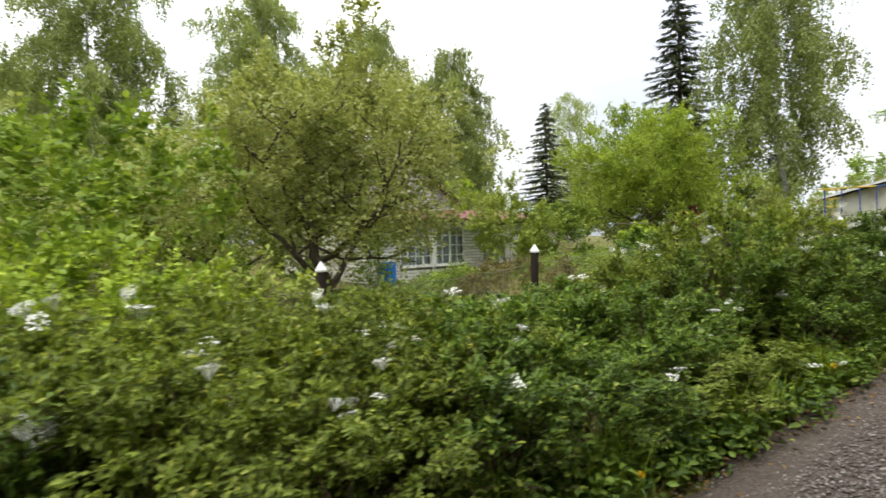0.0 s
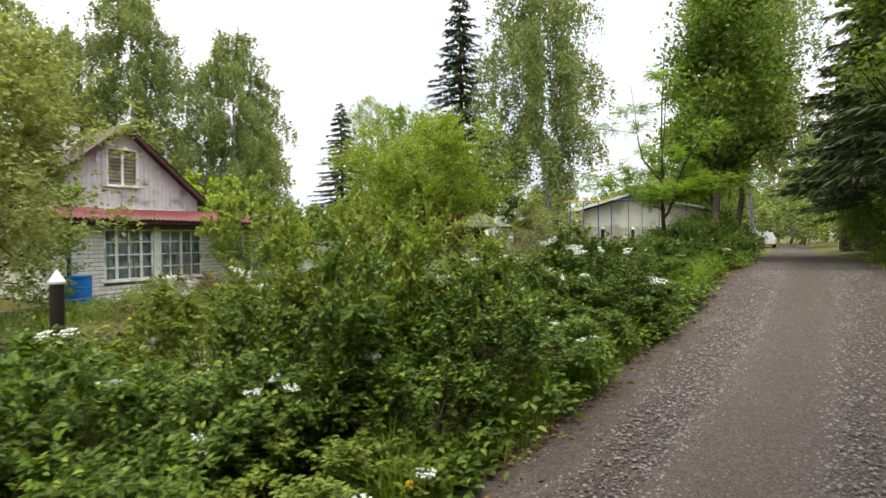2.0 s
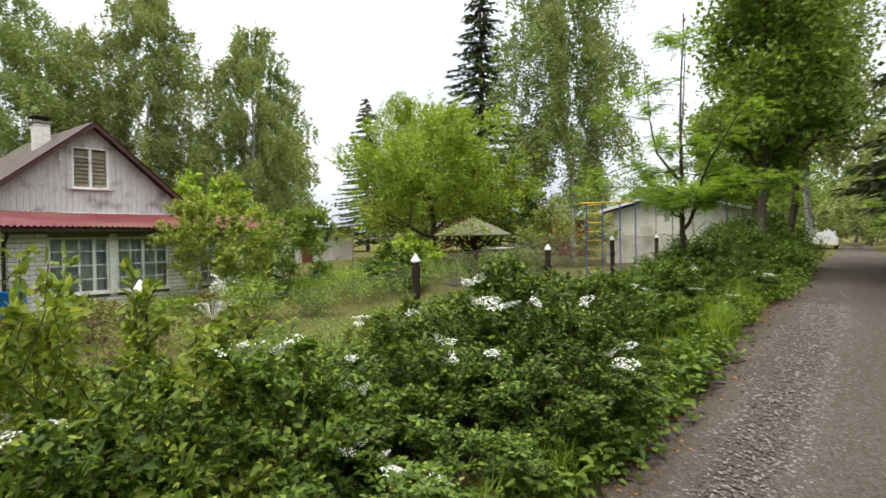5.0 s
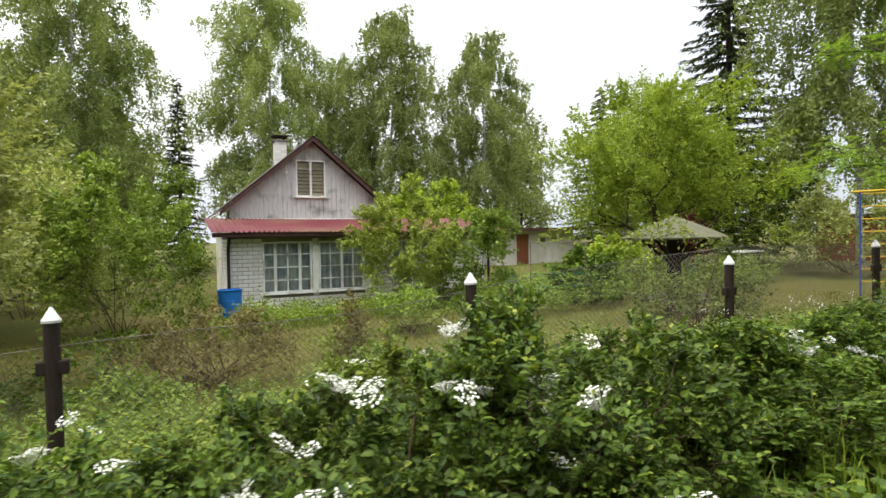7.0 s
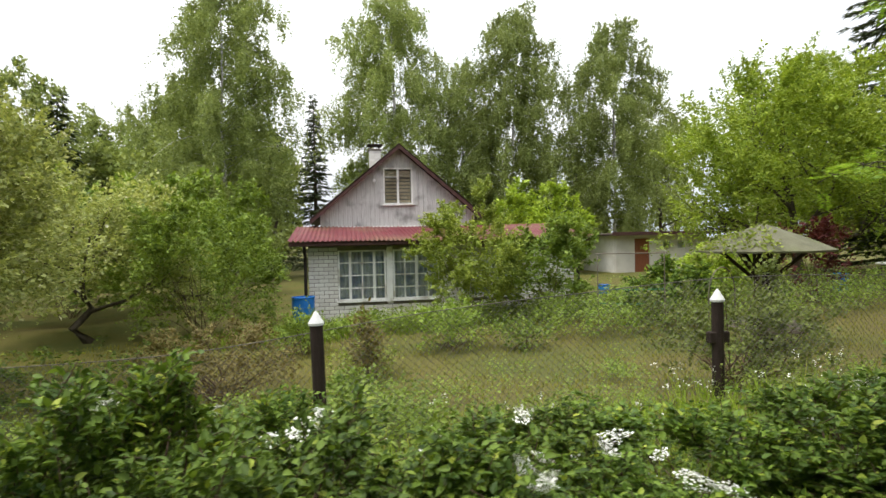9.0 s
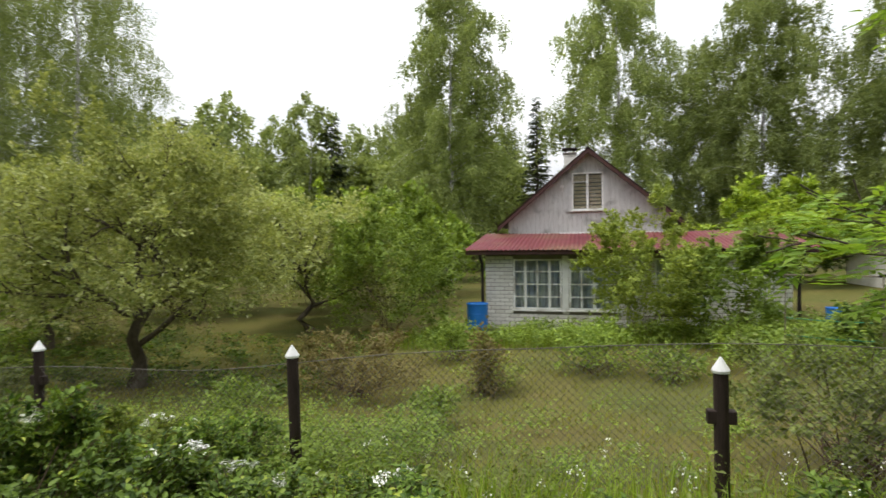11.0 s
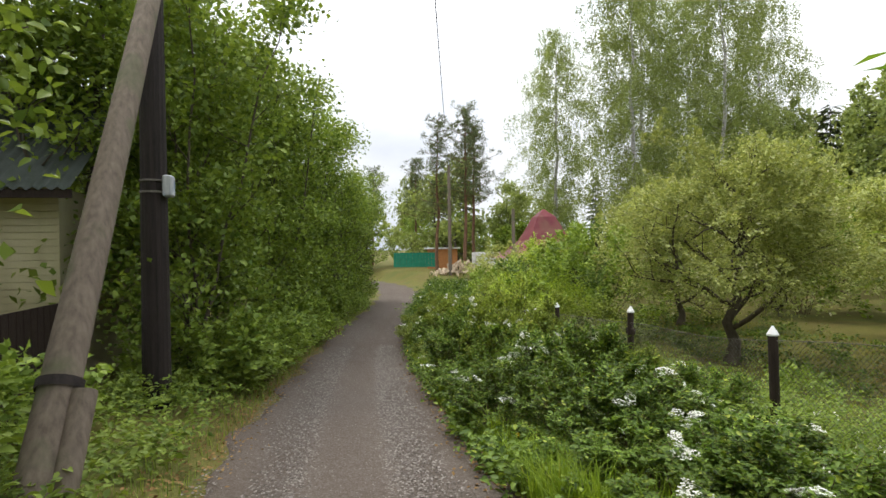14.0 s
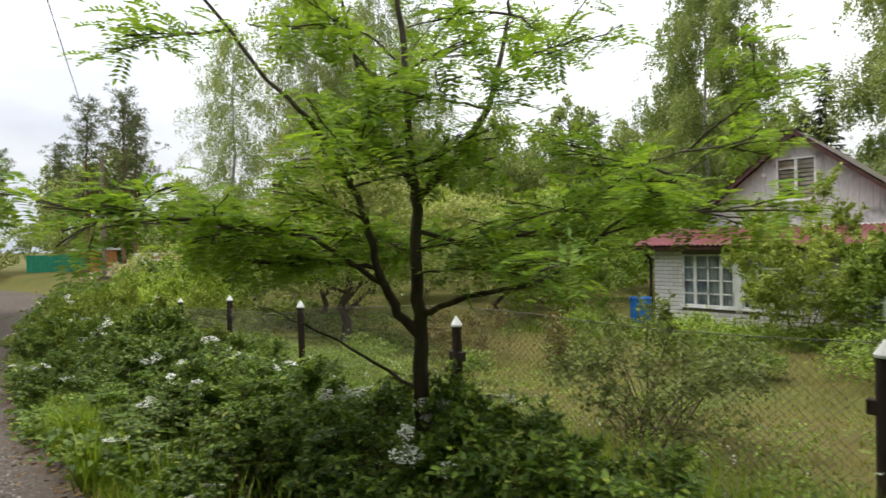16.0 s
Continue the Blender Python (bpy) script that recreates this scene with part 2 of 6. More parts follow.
M_NEEDLE = leaf_mat("spruce_needle", (0.045, 0.065, 0.028), (0.12, 0.15, 0.06), 0.6, 0.1)
M_PINE = leaf_mat("pine_needle", (0.065, 0.085, 0.035), (0.16, 0.19, 0.08), 0.6, 0.15)
M_ROWAN = leaf_mat("rowan_leaf", (0.10, 0.20, 0.025), (0.29, 0.42, 0.055), 0.45, 0.45)
M_BROWNBUSH = leaf_mat("bronze_leaf", (0.102, 0.086, 0.033), (0.227, 0.184, 0.070), 0.6, 0.25, (0.191, 0.253, 0.050))
M_DARKRED = leaf_mat("purple_leaf", (0.050, 0.014, 0.016), (0.137, 0.036, 0.030), 0.5, 0.3)
M_GRASS = leaf_mat("grass_blade", (0.096, 0.172, 0.017), (0.287, 0.391, 0.041), 0.5, 0.35, (0.383, 0.345, 0.099))
M_LAWN = leaf_mat("lawn_blade", (0.115, 0.13, 0.02), (0.30, 0.29, 0.05), 0.7, 0.3, (0.33, 0.22, 0.07))
M_VINE = leaf_mat("olive_leaf", (0.135, 0.19, 0.034), (0.36, 0.42, 0.085), 0.45, 0.3)
M_FLOWER = surface("white_petal", (0.74, 0.74, 0.66), (0.86, 0.86, 0.80), 0.7, 8, 90, 0.1)
M_YELLOW = surface("yellow_petal", (0.7, 0.48, 0.02), (0.85, 0.62, 0.04), 0.6, 20, 90, 0.1)
M_LITTER = leaf_mat("dry_leaf", (0.114, 0.061, 0.024), (0.297, 0.187, 0.079), 0.8, 0.1)
M_BARK = surface("grey_brown_bark", (0.045, 0.036, 0.028), (0.14, 0.115, 0.09), 0.9, 9, 40, 0.8, 0.02, (1, 1, 0.25))
M_STEM = surface("brown_stem", (0.06, 0.04, 0.025), (0.16, 0.11, 0.07), 0.85, 14, 60, 0.4)
M_PINEBARK = surface("pine_bark", (0.09, 0.05, 0.03), (0.24, 0.14, 0.085), 0.9, 6, 30, 0.8, 0.02, (1, 1, 0.3))


def birch_bark():
    m, nd, lk, b = mat("birch_bark", 0.7)
    dash = noise_tex(nd, lk, 9, 4, (1, 1, 5))
    c = ramp(nd, lk, dash.outputs["Fac"], [(0.40, (0.05, 0.045, 0.04)), (0.50, (0.55, 0.53, 0.49)), (0.8, (0.72, 0.70, 0.66))])
    lk.new(c, b.inputs["Base Color"])
    bumped(nd, lk, b, dash.outputs["Fac"], 0.4)
    return m


M_BIRCHBARK = birch_bark()


def ground_mat():
    """Lawn soil and moss under the grass: green, with brownish worn patches."""
    m, nd, lk, b = mat("garden_soil", 0.95)
    big = noise_tex(nd, lk, 0.42, 5)
    mid = noise_tex(nd, lk, 3.0, 5)
    fine = noise_tex(nd, lk, 45, 4)
    c = ramp(nd, lk, big.outputs["Fac"], [(0.35, (0.06, 0.085, 0.02)), (0.5, (0.15, 0.122, 0.028)), (0.66, (0.16, 0.088, 0.045))])
    c = mixed(nd, lk, 0.45, c, ramp(nd, lk, mid.outputs["Fac"], [(0.3, (0.055, 0.08, 0.01)), (0.7, (0.16, 0.125, 0.035))]))
    c = mixed(nd, lk, 0.5, c, ramp(nd, lk, fine.outputs["Fac"], [(0.3, (0.035, 0.045, 0.01)), (0.7, (0.16, 0.16, 0.04))]))
    lk.new(c, b.inputs["Base Color"])
    bumped(nd, lk, b, fine.outputs["Fac"], 0.7, 0.03)
    return m


def lane_mat():
    """Packed earth with grit: brown wheel tracks, greyer gravel between."""
    m, nd, lk, b = mat("gravel_lane", 0.9)
    big = noise_tex(nd, lk, 0.7, 5, (0.35, 1.2, 1))
    grit = nd.new("ShaderNodeTexVoronoi")
    grit.inputs["Scale"].default_value = 70
    co = nd.new("ShaderNodeTexCoord")
    lk.new(co.outputs["Object"], grit.inputs["Vector"])
    fine = noise_tex(nd, lk, 90, 3)
    c = ramp(nd, lk, big.outputs["Fac"], [(0.35, (0.071, 0.047, 0.033)), (0.65, (0.118, 0.092, 0.074))])
    bw = nd.new("ShaderNodeRGBToBW")
    lk.new(grit.outputs["Color"], bw.inputs["Color"])
    c = mixed(nd, lk, 0.5, c, ramp(nd, lk, bw.outputs["Val"], [(0.2, (0.040, 0.031, 0.025)), (0.5, (0.097, 0.080, 0.067)), (0.85, (0.181, 0.160, 0.144))]))
    c = mixed(nd, lk, 0.25, c, ramp(nd, lk, fine.outputs["Fac"], [(0.35, (0.037, 0.028, 0.022)), (0.7, (0.155, 0.130, 0.113))]))
    lk.new(c, b.inputs["Base Color"])
    bumped(nd, lk, b, grit.outputs["Distance"], 0.6, 0.012)
    return m


def stone_mat():
    m, nd, lk, b = mat("gravel_stone", 0.85)
    g = nd.new("ShaderNodeNewGeometry")
    c = ramp(nd, lk, g.outputs["Random Per Island"], [(0.0, (0.060, 0.049, 0.041)), (0.6, (0.143, 0.123, 0.109)), (1.0, (0.271, 0.246, 0.226))])
    lk.new(c, b.inputs["Base Color"])
    fine = noise_tex(nd, lk, 80, 3)
    bumped(nd, lk, b, fine.outputs["Fac"], 0.3, 0.004)
    return m


def brick_mat(name, dark, light):
    m, nd, lk, b = mat(name, 0.85)
    oi = nd.new("ShaderNodeObjectInfo")
    g = nd.new("ShaderNodeNewGeometry")
    r = nd.new("ShaderNodeMath")
    r.operation = "ADD"
    lk.new(oi.outputs["Random"], r.inputs[0])
    lk.new(g.outputs["Random Per Island"], r.inputs[1])
    fr = nd.new("ShaderNodeMath")
    fr.operation = "FRACT"
    lk.new(r.outputs[0], fr.inputs[0])
    c = ramp(nd, lk, fr.outputs[0], [(0.0, dark), (0.4, tuple((x + y) / 2 for x, y in zip(dark, light))), (1.0, light)])
    fine = noise_tex(nd, lk, 30, 4)
    st = noise_tex(nd, lk, 2.2, 6)
    c = mixed(nd, lk, ramp(nd, lk, st.outputs["Fac"], [(0.45, (0, 0, 0)), (0.75, (0.45, 0.45, 0.45))]), c, (0.32, 0.29, 0.24))
    c = mixed(nd, lk, 0.2, c, ramp(nd, lk, fine.outputs["Fac"], [(0.3, dark), (0.7, light)]))
    lk.new(c, b.inputs["Base Color"])
    bumped(nd, lk, b, fine.outputs["Fac"], 0.4, 0.004)
    return m


M_GROUND, M_LANE, M_STONE = ground_mat(), lane_mat(), stone_mat()
M_BRICK = brick_mat("white_silicate_brick", (0.60, 0.57, 0.53), (0.80, 0.78, 0.75))
M_MORTAR = surface("mortar", (0.12, 0.105, 0.09), (0.24, 0.215, 0.19), 0.95, 5, 60, 0.4)
M_BOARD = surface("weathered_grey_boards", (0.40, 0.395, 0.385), (0.66, 0.655, 0.645), 0.85, 5, 50, 0.4, 0.006, (6, 6, 0.5), (0.27, 0.265, 0.255))
M_REDROOF = surface("red_painted_sheet", (0.115, 0.020, 0.027), (0.185, 0.042, 0.050), 0.5, 1.4, 30, 0.2, 0.004, None, (0.17, 0.085, 0.055))
M_ROOFGREY = surface("dark_roof_sheet", (0.075, 0.06, 0.058), (0.16, 0.12, 0.115), 0.7, 2, 40, 0.3, 0.01, None, (0.10, 0.12, 0.05))
M_FASCIA = surface("dark_red_fascia", (0.045, 0.022, 0.02), (0.10, 0.05, 0.045), 0.7, 6, 50)
M_DARKWOOD = surface("dark_brown_wood", (0.016, 0.011, 0.010), (0.05, 0.034, 0.028), 0.75, 8, 60, 0.5, 0.006, (4, 4, 0.6))
M_OLDWOOD = surface("grey_pole_wood", (0.105, 0.083, 0.065), (0.24, 0.195, 0.155), 0.85, 5, 50, 0.6, 0.008, (5, 5, 0.3), (0.12, 0.13, 0.07))
M_TARRED = surface("tarred_pole", (0.012, 0.010, 0.010), (0.04, 0.03, 0.028), 0.7, 5, 40, 0.6, 0.008, (5, 5, 0.3))
M_PAINT = surface("old_white_paint", (0.68, 0.68, 0.66), (0.84, 0.84, 0.82), 0.6, 6, 60, 0.2, 0.003, None, (0.44, 0.40, 0.34))
M_WHITE = surface("white_cap_paint", (0.68, 0.68, 0.68), (0.82, 0.82, 0.82), 0.5, 9, 60, 0.1)
M_BLUE = surface("blue_plastic", (0.015, 0.13, 0.48), (0.03, 0.20, 0.60), 0.4, 4, 60, 0.1)
M_WIRE = surface("galvanised_wire", (0.10, 0.09, 0.08), (0.22, 0.20, 0.18), 0.6, 20, 90, 0.1, metal=0.4)
M_CURTAIN = surface("pale_curtain", (0.33, 0.35, 0.38), (0.58, 0.59, 0.60), 0.9, 9, 60, 0.2, 0.01, (6, 6, 0.4), (0.25, 0.30, 0.42))
# plaster with the dimness indoors put into its colour
M_INSIDE = surface("room_shade_plaster", (0.20, 0.18, 0.16), (0.30, 0.27, 0.24), 0.9, 3, 40)
M_CREAM = surface("cream_render", (0.60, 0.58, 0.50), (0.76, 0.74, 0.66), 0.85, 2, 40, 0.3, 0.006, None, (0.40, 0.36, 0.28))
M_YELLOWSIDE = surface("yellow_siding", (0.46, 0.41, 0.26), (0.60, 0.55, 0.37), 0.7, 3, 50, 0.2)
M_GREENROOF = surface("grey_green_slate", (0.05, 0.062, 0.055), (0.10, 0.115, 0.105), 0.8, 3, 40, 0.3)
M_GREENFENCE = surface("green_sheet", (0.01, 0.16, 0.10), (0.03, 0.25, 0.16), 0.5, 3, 40, 0.1)
M_ORANGE = surface("orange_boards", (0.38, 0.16, 0.06), (0.52, 0.24, 0.09), 0.8, 5, 40, 0.3)
M_REDBROWN = surface("red_brown_door", (0.19, 0.065, 0.035), (0.29, 0.11, 0.06), 0.7, 5, 40, 0.3, 0.005, (5, 5, 0.6))
M_LOGEND = surface("split_firewood", (0.40, 0.30, 0.20), (0.68, 0.57, 0.43), 0.9, 9, 50, 0.4)
M_BLUEPAINT = surface("blue_pipe_paint", (0.03, 0.07, 0.28), (0.06, 0.12, 0.40), 0.5, 9, 60, 0.1)
M_YELLOWPAINT = surface("yellow_pipe_paint", (0.55, 0.36, 0.02), (0.70, 0.48, 0.05), 0.5, 9, 60, 0.1)
M_THATCH = surface("mossy_canopy", (0.09, 0.09, 0.058), (0.19, 0.185, 0.12), 0.9, 4, 50, 0.5, 0.01, None, (0.12, 0.14, 0.05))


def glass_mat():
    m, nd, lk, b = mat("window_glass", 0.03)
    b.inputs["Base Color"].default_value = (0.9, 0.95, 0.95, 1)
    b.inputs["Transmission Weight"].default_value = 1.0
    b.inputs["IOR"].default_value = 1.45
    b.inputs["Specular IOR Level"].default_value = 0.5
    return m


M_GLASS = glass_mat()

# ---------------------------------------------------------------- ground and lane
def grid(xs, ys, zf):
    x, y = np.meshgrid(xs, ys, indexing="ij")
    v = np.stack([x, y, zf(x, y)], -1).reshape(-1, 3)
    k = len(ys)
    i, j = np.meshgrid(np.arange(len(xs) - 1), np.arange(k - 1), indexing="ij")
    a = (i * k + j).ravel()
    return v, np.stack([a, a + k, a + k + 1, a + 1], -1)


g_s = np.concatenate([np.array([-900, -400, -200, -120]), np.arange(-90, -12, 2.0), np.arange(-12, 30, 0.4), np.arange(30, 100, 2.5), np.array([130, 220, 450, 900])])
g_n = np.concatenate([np.array([-900, -400, -200, -100, -60, -40, -28, -20, -14, -10, -7]), np.arange(-5, 10, 0.35), np.arange(10, 40, 1.5), np.array([45, 60, 80, 120, 220, 450, 900])])
v, f = grid(g_s, g_n, lambda s, n: ground_z(s, n) - 0.03)
tagged(put("ground", shade(mesh_np("ground", v, [f])), M_GROUND), "mossy garden ground with worn brownish grass", "ground", kind="stuff")

l_s = np.concatenate([np.arange(-70, -12, 1.0), np.arange(-12, 20, 0.12), np.arange(20, 90, 1.5)])
l_o = np.linspace(-1.45, 1.4, 40)
sx, ox = np.meshgrid(l_s, l_o, indexing="ij")
wob = 0.12 * np.sin(sx * 1.9) + 0.08 * np.sin(sx * 4.3 + 1)
edge = ox + wob * np.sign(ox) * smooth((np.abs(ox) - 0.5) / 0.7)
lift = 0.012 - 0.07 * smooth((np.abs(ox) - 1.15) / 0.25) - 0.02 * np.exp(-((np.abs(ox) - 0.62) / 0.22) ** 2)
nx = lane_mid(sx) + edge
v = np.stack([sx, nx, lane_z(sx) + lift], -1).reshape(-1, 3)
k = len(l_o)
i, j = np.meshgrid(np.arange(len(l_s) - 1), np.arange(k - 1), indexing="ij")
a = (i * k + j).ravel()
tagged(put("road", shade(mesh_np("road", v, [np.stack([a, a + k, a + k + 1, a + 1], -1)])), M_LANE), "narrow gravel lane of grey stones and brown earth", "lane", kind="structure")


def stones(name, count, s0, s1, spread, size, label):
    """Loose gravel: small faceted stones, half sunk."""
    r = np.random.default_rng(count)
    s = r.uniform(s0, s1, count)
    o = r.normal(0.1, 0.5, count) if spread == 0 else r.uniform(-spread, spread, count)
    o = np.clip(o, -1.3, 1.25)
    c = np.stack([s, lane_mid(s) + o, lane_z(s) + 0.006], -1)
    base = np.array([(1, 0, 0), (0, 1, 0), (-1, 0, 0), (0, -1, 0), (0.2, 0.1, 0.8)], float)
    v = base[None] * r.uniform(0.6, 1.3, (count, 5, 1))
    ang = r.uniform(0, 6.28, count)
    ca, sa = np.cos(ang)[:, None], np.sin(ang)[:, None]
    v = np.stack([v[..., 0] * ca - v[..., 1] * sa, v[..., 0] * sa + v[..., 1] * ca, v[..., 2]], -1)
    v = v * (size * r.uniform(0.5, 1.6, count) ** 1.3)[:, None, None] * np.array([1.0, 1.0, 0.75]) + c[:, None]
    kk = np.arange(count)[:, None] * 5
    f = np.concatenate([kk + np.array([[0, 1, 4]]), kk + np.array([[1, 2, 4]]), kk + np.array([[2, 3, 4]]), kk + np.array([[3, 0, 4]])])
    tagged(put(name, mesh_np(name, v.reshape(-1, 3), [f]), M_STONE), label, "gravel", kind="stuff")


stones("gravel", 66000, -1, 14, 0, 0.0088, "loose grey crushed stone along the middle of the lane")
stones("gravel", 26000, -6, 18, 1.28, 0.0085, "fine grey and brown grit scattered on the lane")


# ---------------------------------------------------------------- plants
def branching(r, base, height, spread, levels=3, first=7, start=0.3, lean=(0, 0), stem=0.09, gnarl=0.12, rise=0.55, stems=1):
    """A branching skeleton: lines for tubes, and the points and directions of the outer twigs."""
    lines, tips = [], []

    def grow(p, d, length, rad, level):
        pts, q, dd = [p], p.copy(), d.copy()
        steps = 5
        for _ in range(steps):
            dd = unit(dd + r.normal(0, gnarl, 3) + np.array([0, 0, 0.04]))
            q = q + dd * length / steps
            pts.append(q.copy())
        pts = np.array(pts)
        lines.append((pts, np.linspace(rad, rad * 0.45, len(pts))))
        if level >= levels:
            tips.append((pts[2:], dd))
            return
        for _ in range(int(r.integers(3, 6))):
            u = r.uniform(0.35, 1.0)
            o = pts[int(u * steps)]
            nd = unit(dd + rand_dir(r, 1)[0] * 0.95 + np.array([0, 0, 0.08]))
            grow(o, nd, length * r.uniform(0.5, 0.75), rad * 0.5, level + 1)
        tips.append((pts[-2:], dd))

    for st in range(stems):
        top = np.array([lean[0] + r.normal(0, 0.12) * spread, lean[1] + r.normal(0, 0.12) * spread, height * r.uniform(0.75, 0.9)])
        if stems > 1:
            top[:2] += spread * 0.45 * np.array([math.cos(6.28 * st / stems), math.sin(6.28 * st / stems)])
        n = 9
        t = np.linspace(0, 1, n)[:, None]
        trunk = np.asarray(base) + top * t + np.concatenate([np.zeros((1, 3)), r.normal(0, 0.05 * spread * gnarl * 4, (n - 1, 3)) * np.array([1, 1, 0.2])])
        lines.append((trunk, stem * np.linspace(1.0, 0.25, n) * (1 + 0.5 * np.exp(-np.linspace(0, 14, n)))))
        for b in range(first):
            u = start + (1 - start) * (b + r.uniform(0, 0.8)) / first
            o = np.array([np.interp(u, np.linspace(0, 1, n), trunk[:, a]) for a in range(3)])
            az = b * 2.4 + r.uniform(-0.5, 0.5)
            d = unit(np.array([math.cos(az), math.sin(az), rise * r.uniform(0.4, 1.5)]))
            reach = spread * (1.0 - 0.55 * max(0, u - start) / (1 - start)) * r.uniform(0.5, 0.72)
            grow(o, d, reach, stem * (1 - 0.7 * u) * 0.6, 2)
        tips.append((trunk[-3:], np.array([0, 0, 1.0])))
    return lines, tips


def dress(r, tips, count, length, width, scatter, droop=0.0, spray=1.0):
    """Leaves round the twigs of a skeleton."""
    pick = r.integers(0, len(tips), count)
    p = np.empty((count, 3))
    d = np.empty((count, 3))
    for i, k in enumerate(pick):
        pts, dd = tips[k]
        u = r.uniform(0, len(pts) - 1.001)
        j = int(u)
        p[i] = pts[j] + (pts[j + 1] - pts[j]) * (u - j)
        d[i] = dd
    p = p + r.normal(0, scatter, (count, 3)) * np.array([1, 1, 0.7])
    d = unit(d * 0.5 + r.normal(0, spray, (count, 3)) + np.array([0, 0, -droop]))
    nrm = unit(r.normal(0, 0.55, (count, 3)) + np.array([0, 0, 1.0]))
    return p, d, nrm, length * r.uniform(0.6, 1.25, count), width * r.uniform(0.6, 1.25, count)


def leafy_tree(name, x, y, height, spread, leaf, count, m_leaf, label, category="tree", size=(0.12, 0.07), scatter=0.22, start=0.25, stems=1, stem=0.09, seed=1, rise=0.55, first=8, gnarl=0.12, bark=None, fine=False, group="", z=None, levels=3, droop=0.2):
    r = np.random.default_rng(seed)
    root = thing(name, pose(x, y, (gz(x, y) if z is None else z) - 0.04), label, category, group)
    lines, tips = branching(r, np.zeros(3), height, spread, levels, first, start, stem=stem, gnarl=gnarl, rise=rise, stems=stems)
    v, f = tubes(lines, 6)
    put("trunk", shade(mesh_np("trunk", v, [f])), bark or M_BARK, root)
    p, d, nrm, ln, wd = dress(r, tips, count, size[0], size[1], scatter, droop)
    over = np.abs(y + p[:, 1] - lane_mid(x + p[:, 0])) < 1.35
    keep = (p[:, 2] > 0.05) & ~(over & (p[:, 2] < 3.4))
    put("crown", leaf_mesh("crown", p[keep], d[keep], nrm[keep], ln[keep], wd[keep], fine), m_leaf, root)
    return root


def birch(x, y, height, width, seed, count=15000, label="tall birch with a loose drooping light green crown", low=0.12, z=None, leaf=0.16):
    """A birch: white trunk, steep limbs, hanging sprays of small leaves."""
    r = np.random.default_rng(seed)
    root = thing("birch_tree", pose(x, y, (gz(x, y) if z is None else z) - 0.05), label, "tree", "birches")
    t = np.linspace(0, 1, 12)[:, None]
    trunk = np.array([r.normal(0, 0.5), r.normal(0, 0.5), height * 0.97]) * t + np.concatenate([np.zeros((1, 3)), r.normal(0, 0.10, (11, 3))])
    lines = [(trunk, np.linspace(0.017 * height * 0.55, 0.015, 12))]
    sprays = []
    limbs = int(height * (6.4 if leaf < 0.25 else 2.6))
    for b in range(limbs):
        u = low + (0.98 - low) * (b + r.uniform(0, 1)) / limbs
        o = np.array([np.interp(u, t[:, 0], trunk[:, a]) for a in range(3)])
        az = b * 2.4 + r.uniform(-0.6, 0.6)
        prof = math.sin(math.pi * min(1, (u - low) / (1 - low) * 0.86 + 0.14)) ** 0.5
        reach = width * 0.55 * prof * r.uniform(0.5, 1.12)
        q = np.linspace(0, 1, 6)[:, None]
        side = np.array([math.cos(az), math.sin(az), 0])
        rise = r.uniform(0.35, 0.9)
        pts = o + side * reach * q + np.array([0, 0, 1]) * (rise * reach * q - 0.75 * reach * q * q * r.uniform(0.7, 1.3))
        lines.append((pts, np.linspace(0.03 * (1.1 - u), 0.006, 6)))
        for _ in range(int(5 + reach * 8)):
            w = r.uniform(0.3, 1.0)
            a = np.array([np.interp(w, q[:, 0], pts[:, c]) for c in range(3)]) + r.normal(0, 0.22, 3)
            sprays.append((a, a + np.array([r.normal(0, 0.18), r.normal(0, 0.18), -r.uniform(0.3, 1.7) * (0.6 + 0.5 * prof)])))
    v, f = tubes(lines, 5)
    put("trunk", shade(mesh_np("trunk", v, [f])), M_BIRCHBARK, root, "white birch trunk with black marks")
    sp = np.array(sprays)
    count = int(count * (6.0 if leaf < 0.19 else 2.6))
    k = r.integers(0, len(sp), count)
    w = r.uniform(0, 1, (count, 1))
    p = sp[k, 0] * (1 - w) + sp[k, 1] * w + r.normal(0, 0.075, (count, 3))
    d = unit(r.normal(0, 0.8, (count, 3)) + np.array([0, 0, -0.8]))
    nrm = unit(r.normal(0, 1, (count, 3)) + np.array([0, 0, 0.4]))
    put("crown", leaf_mesh("crown", p, d, nrm, leaf * r.uniform(0.6, 1.3, count), leaf * 0.66 * r.uniform(0.6, 1.3, count)), M_BIRCH, root)
    return root


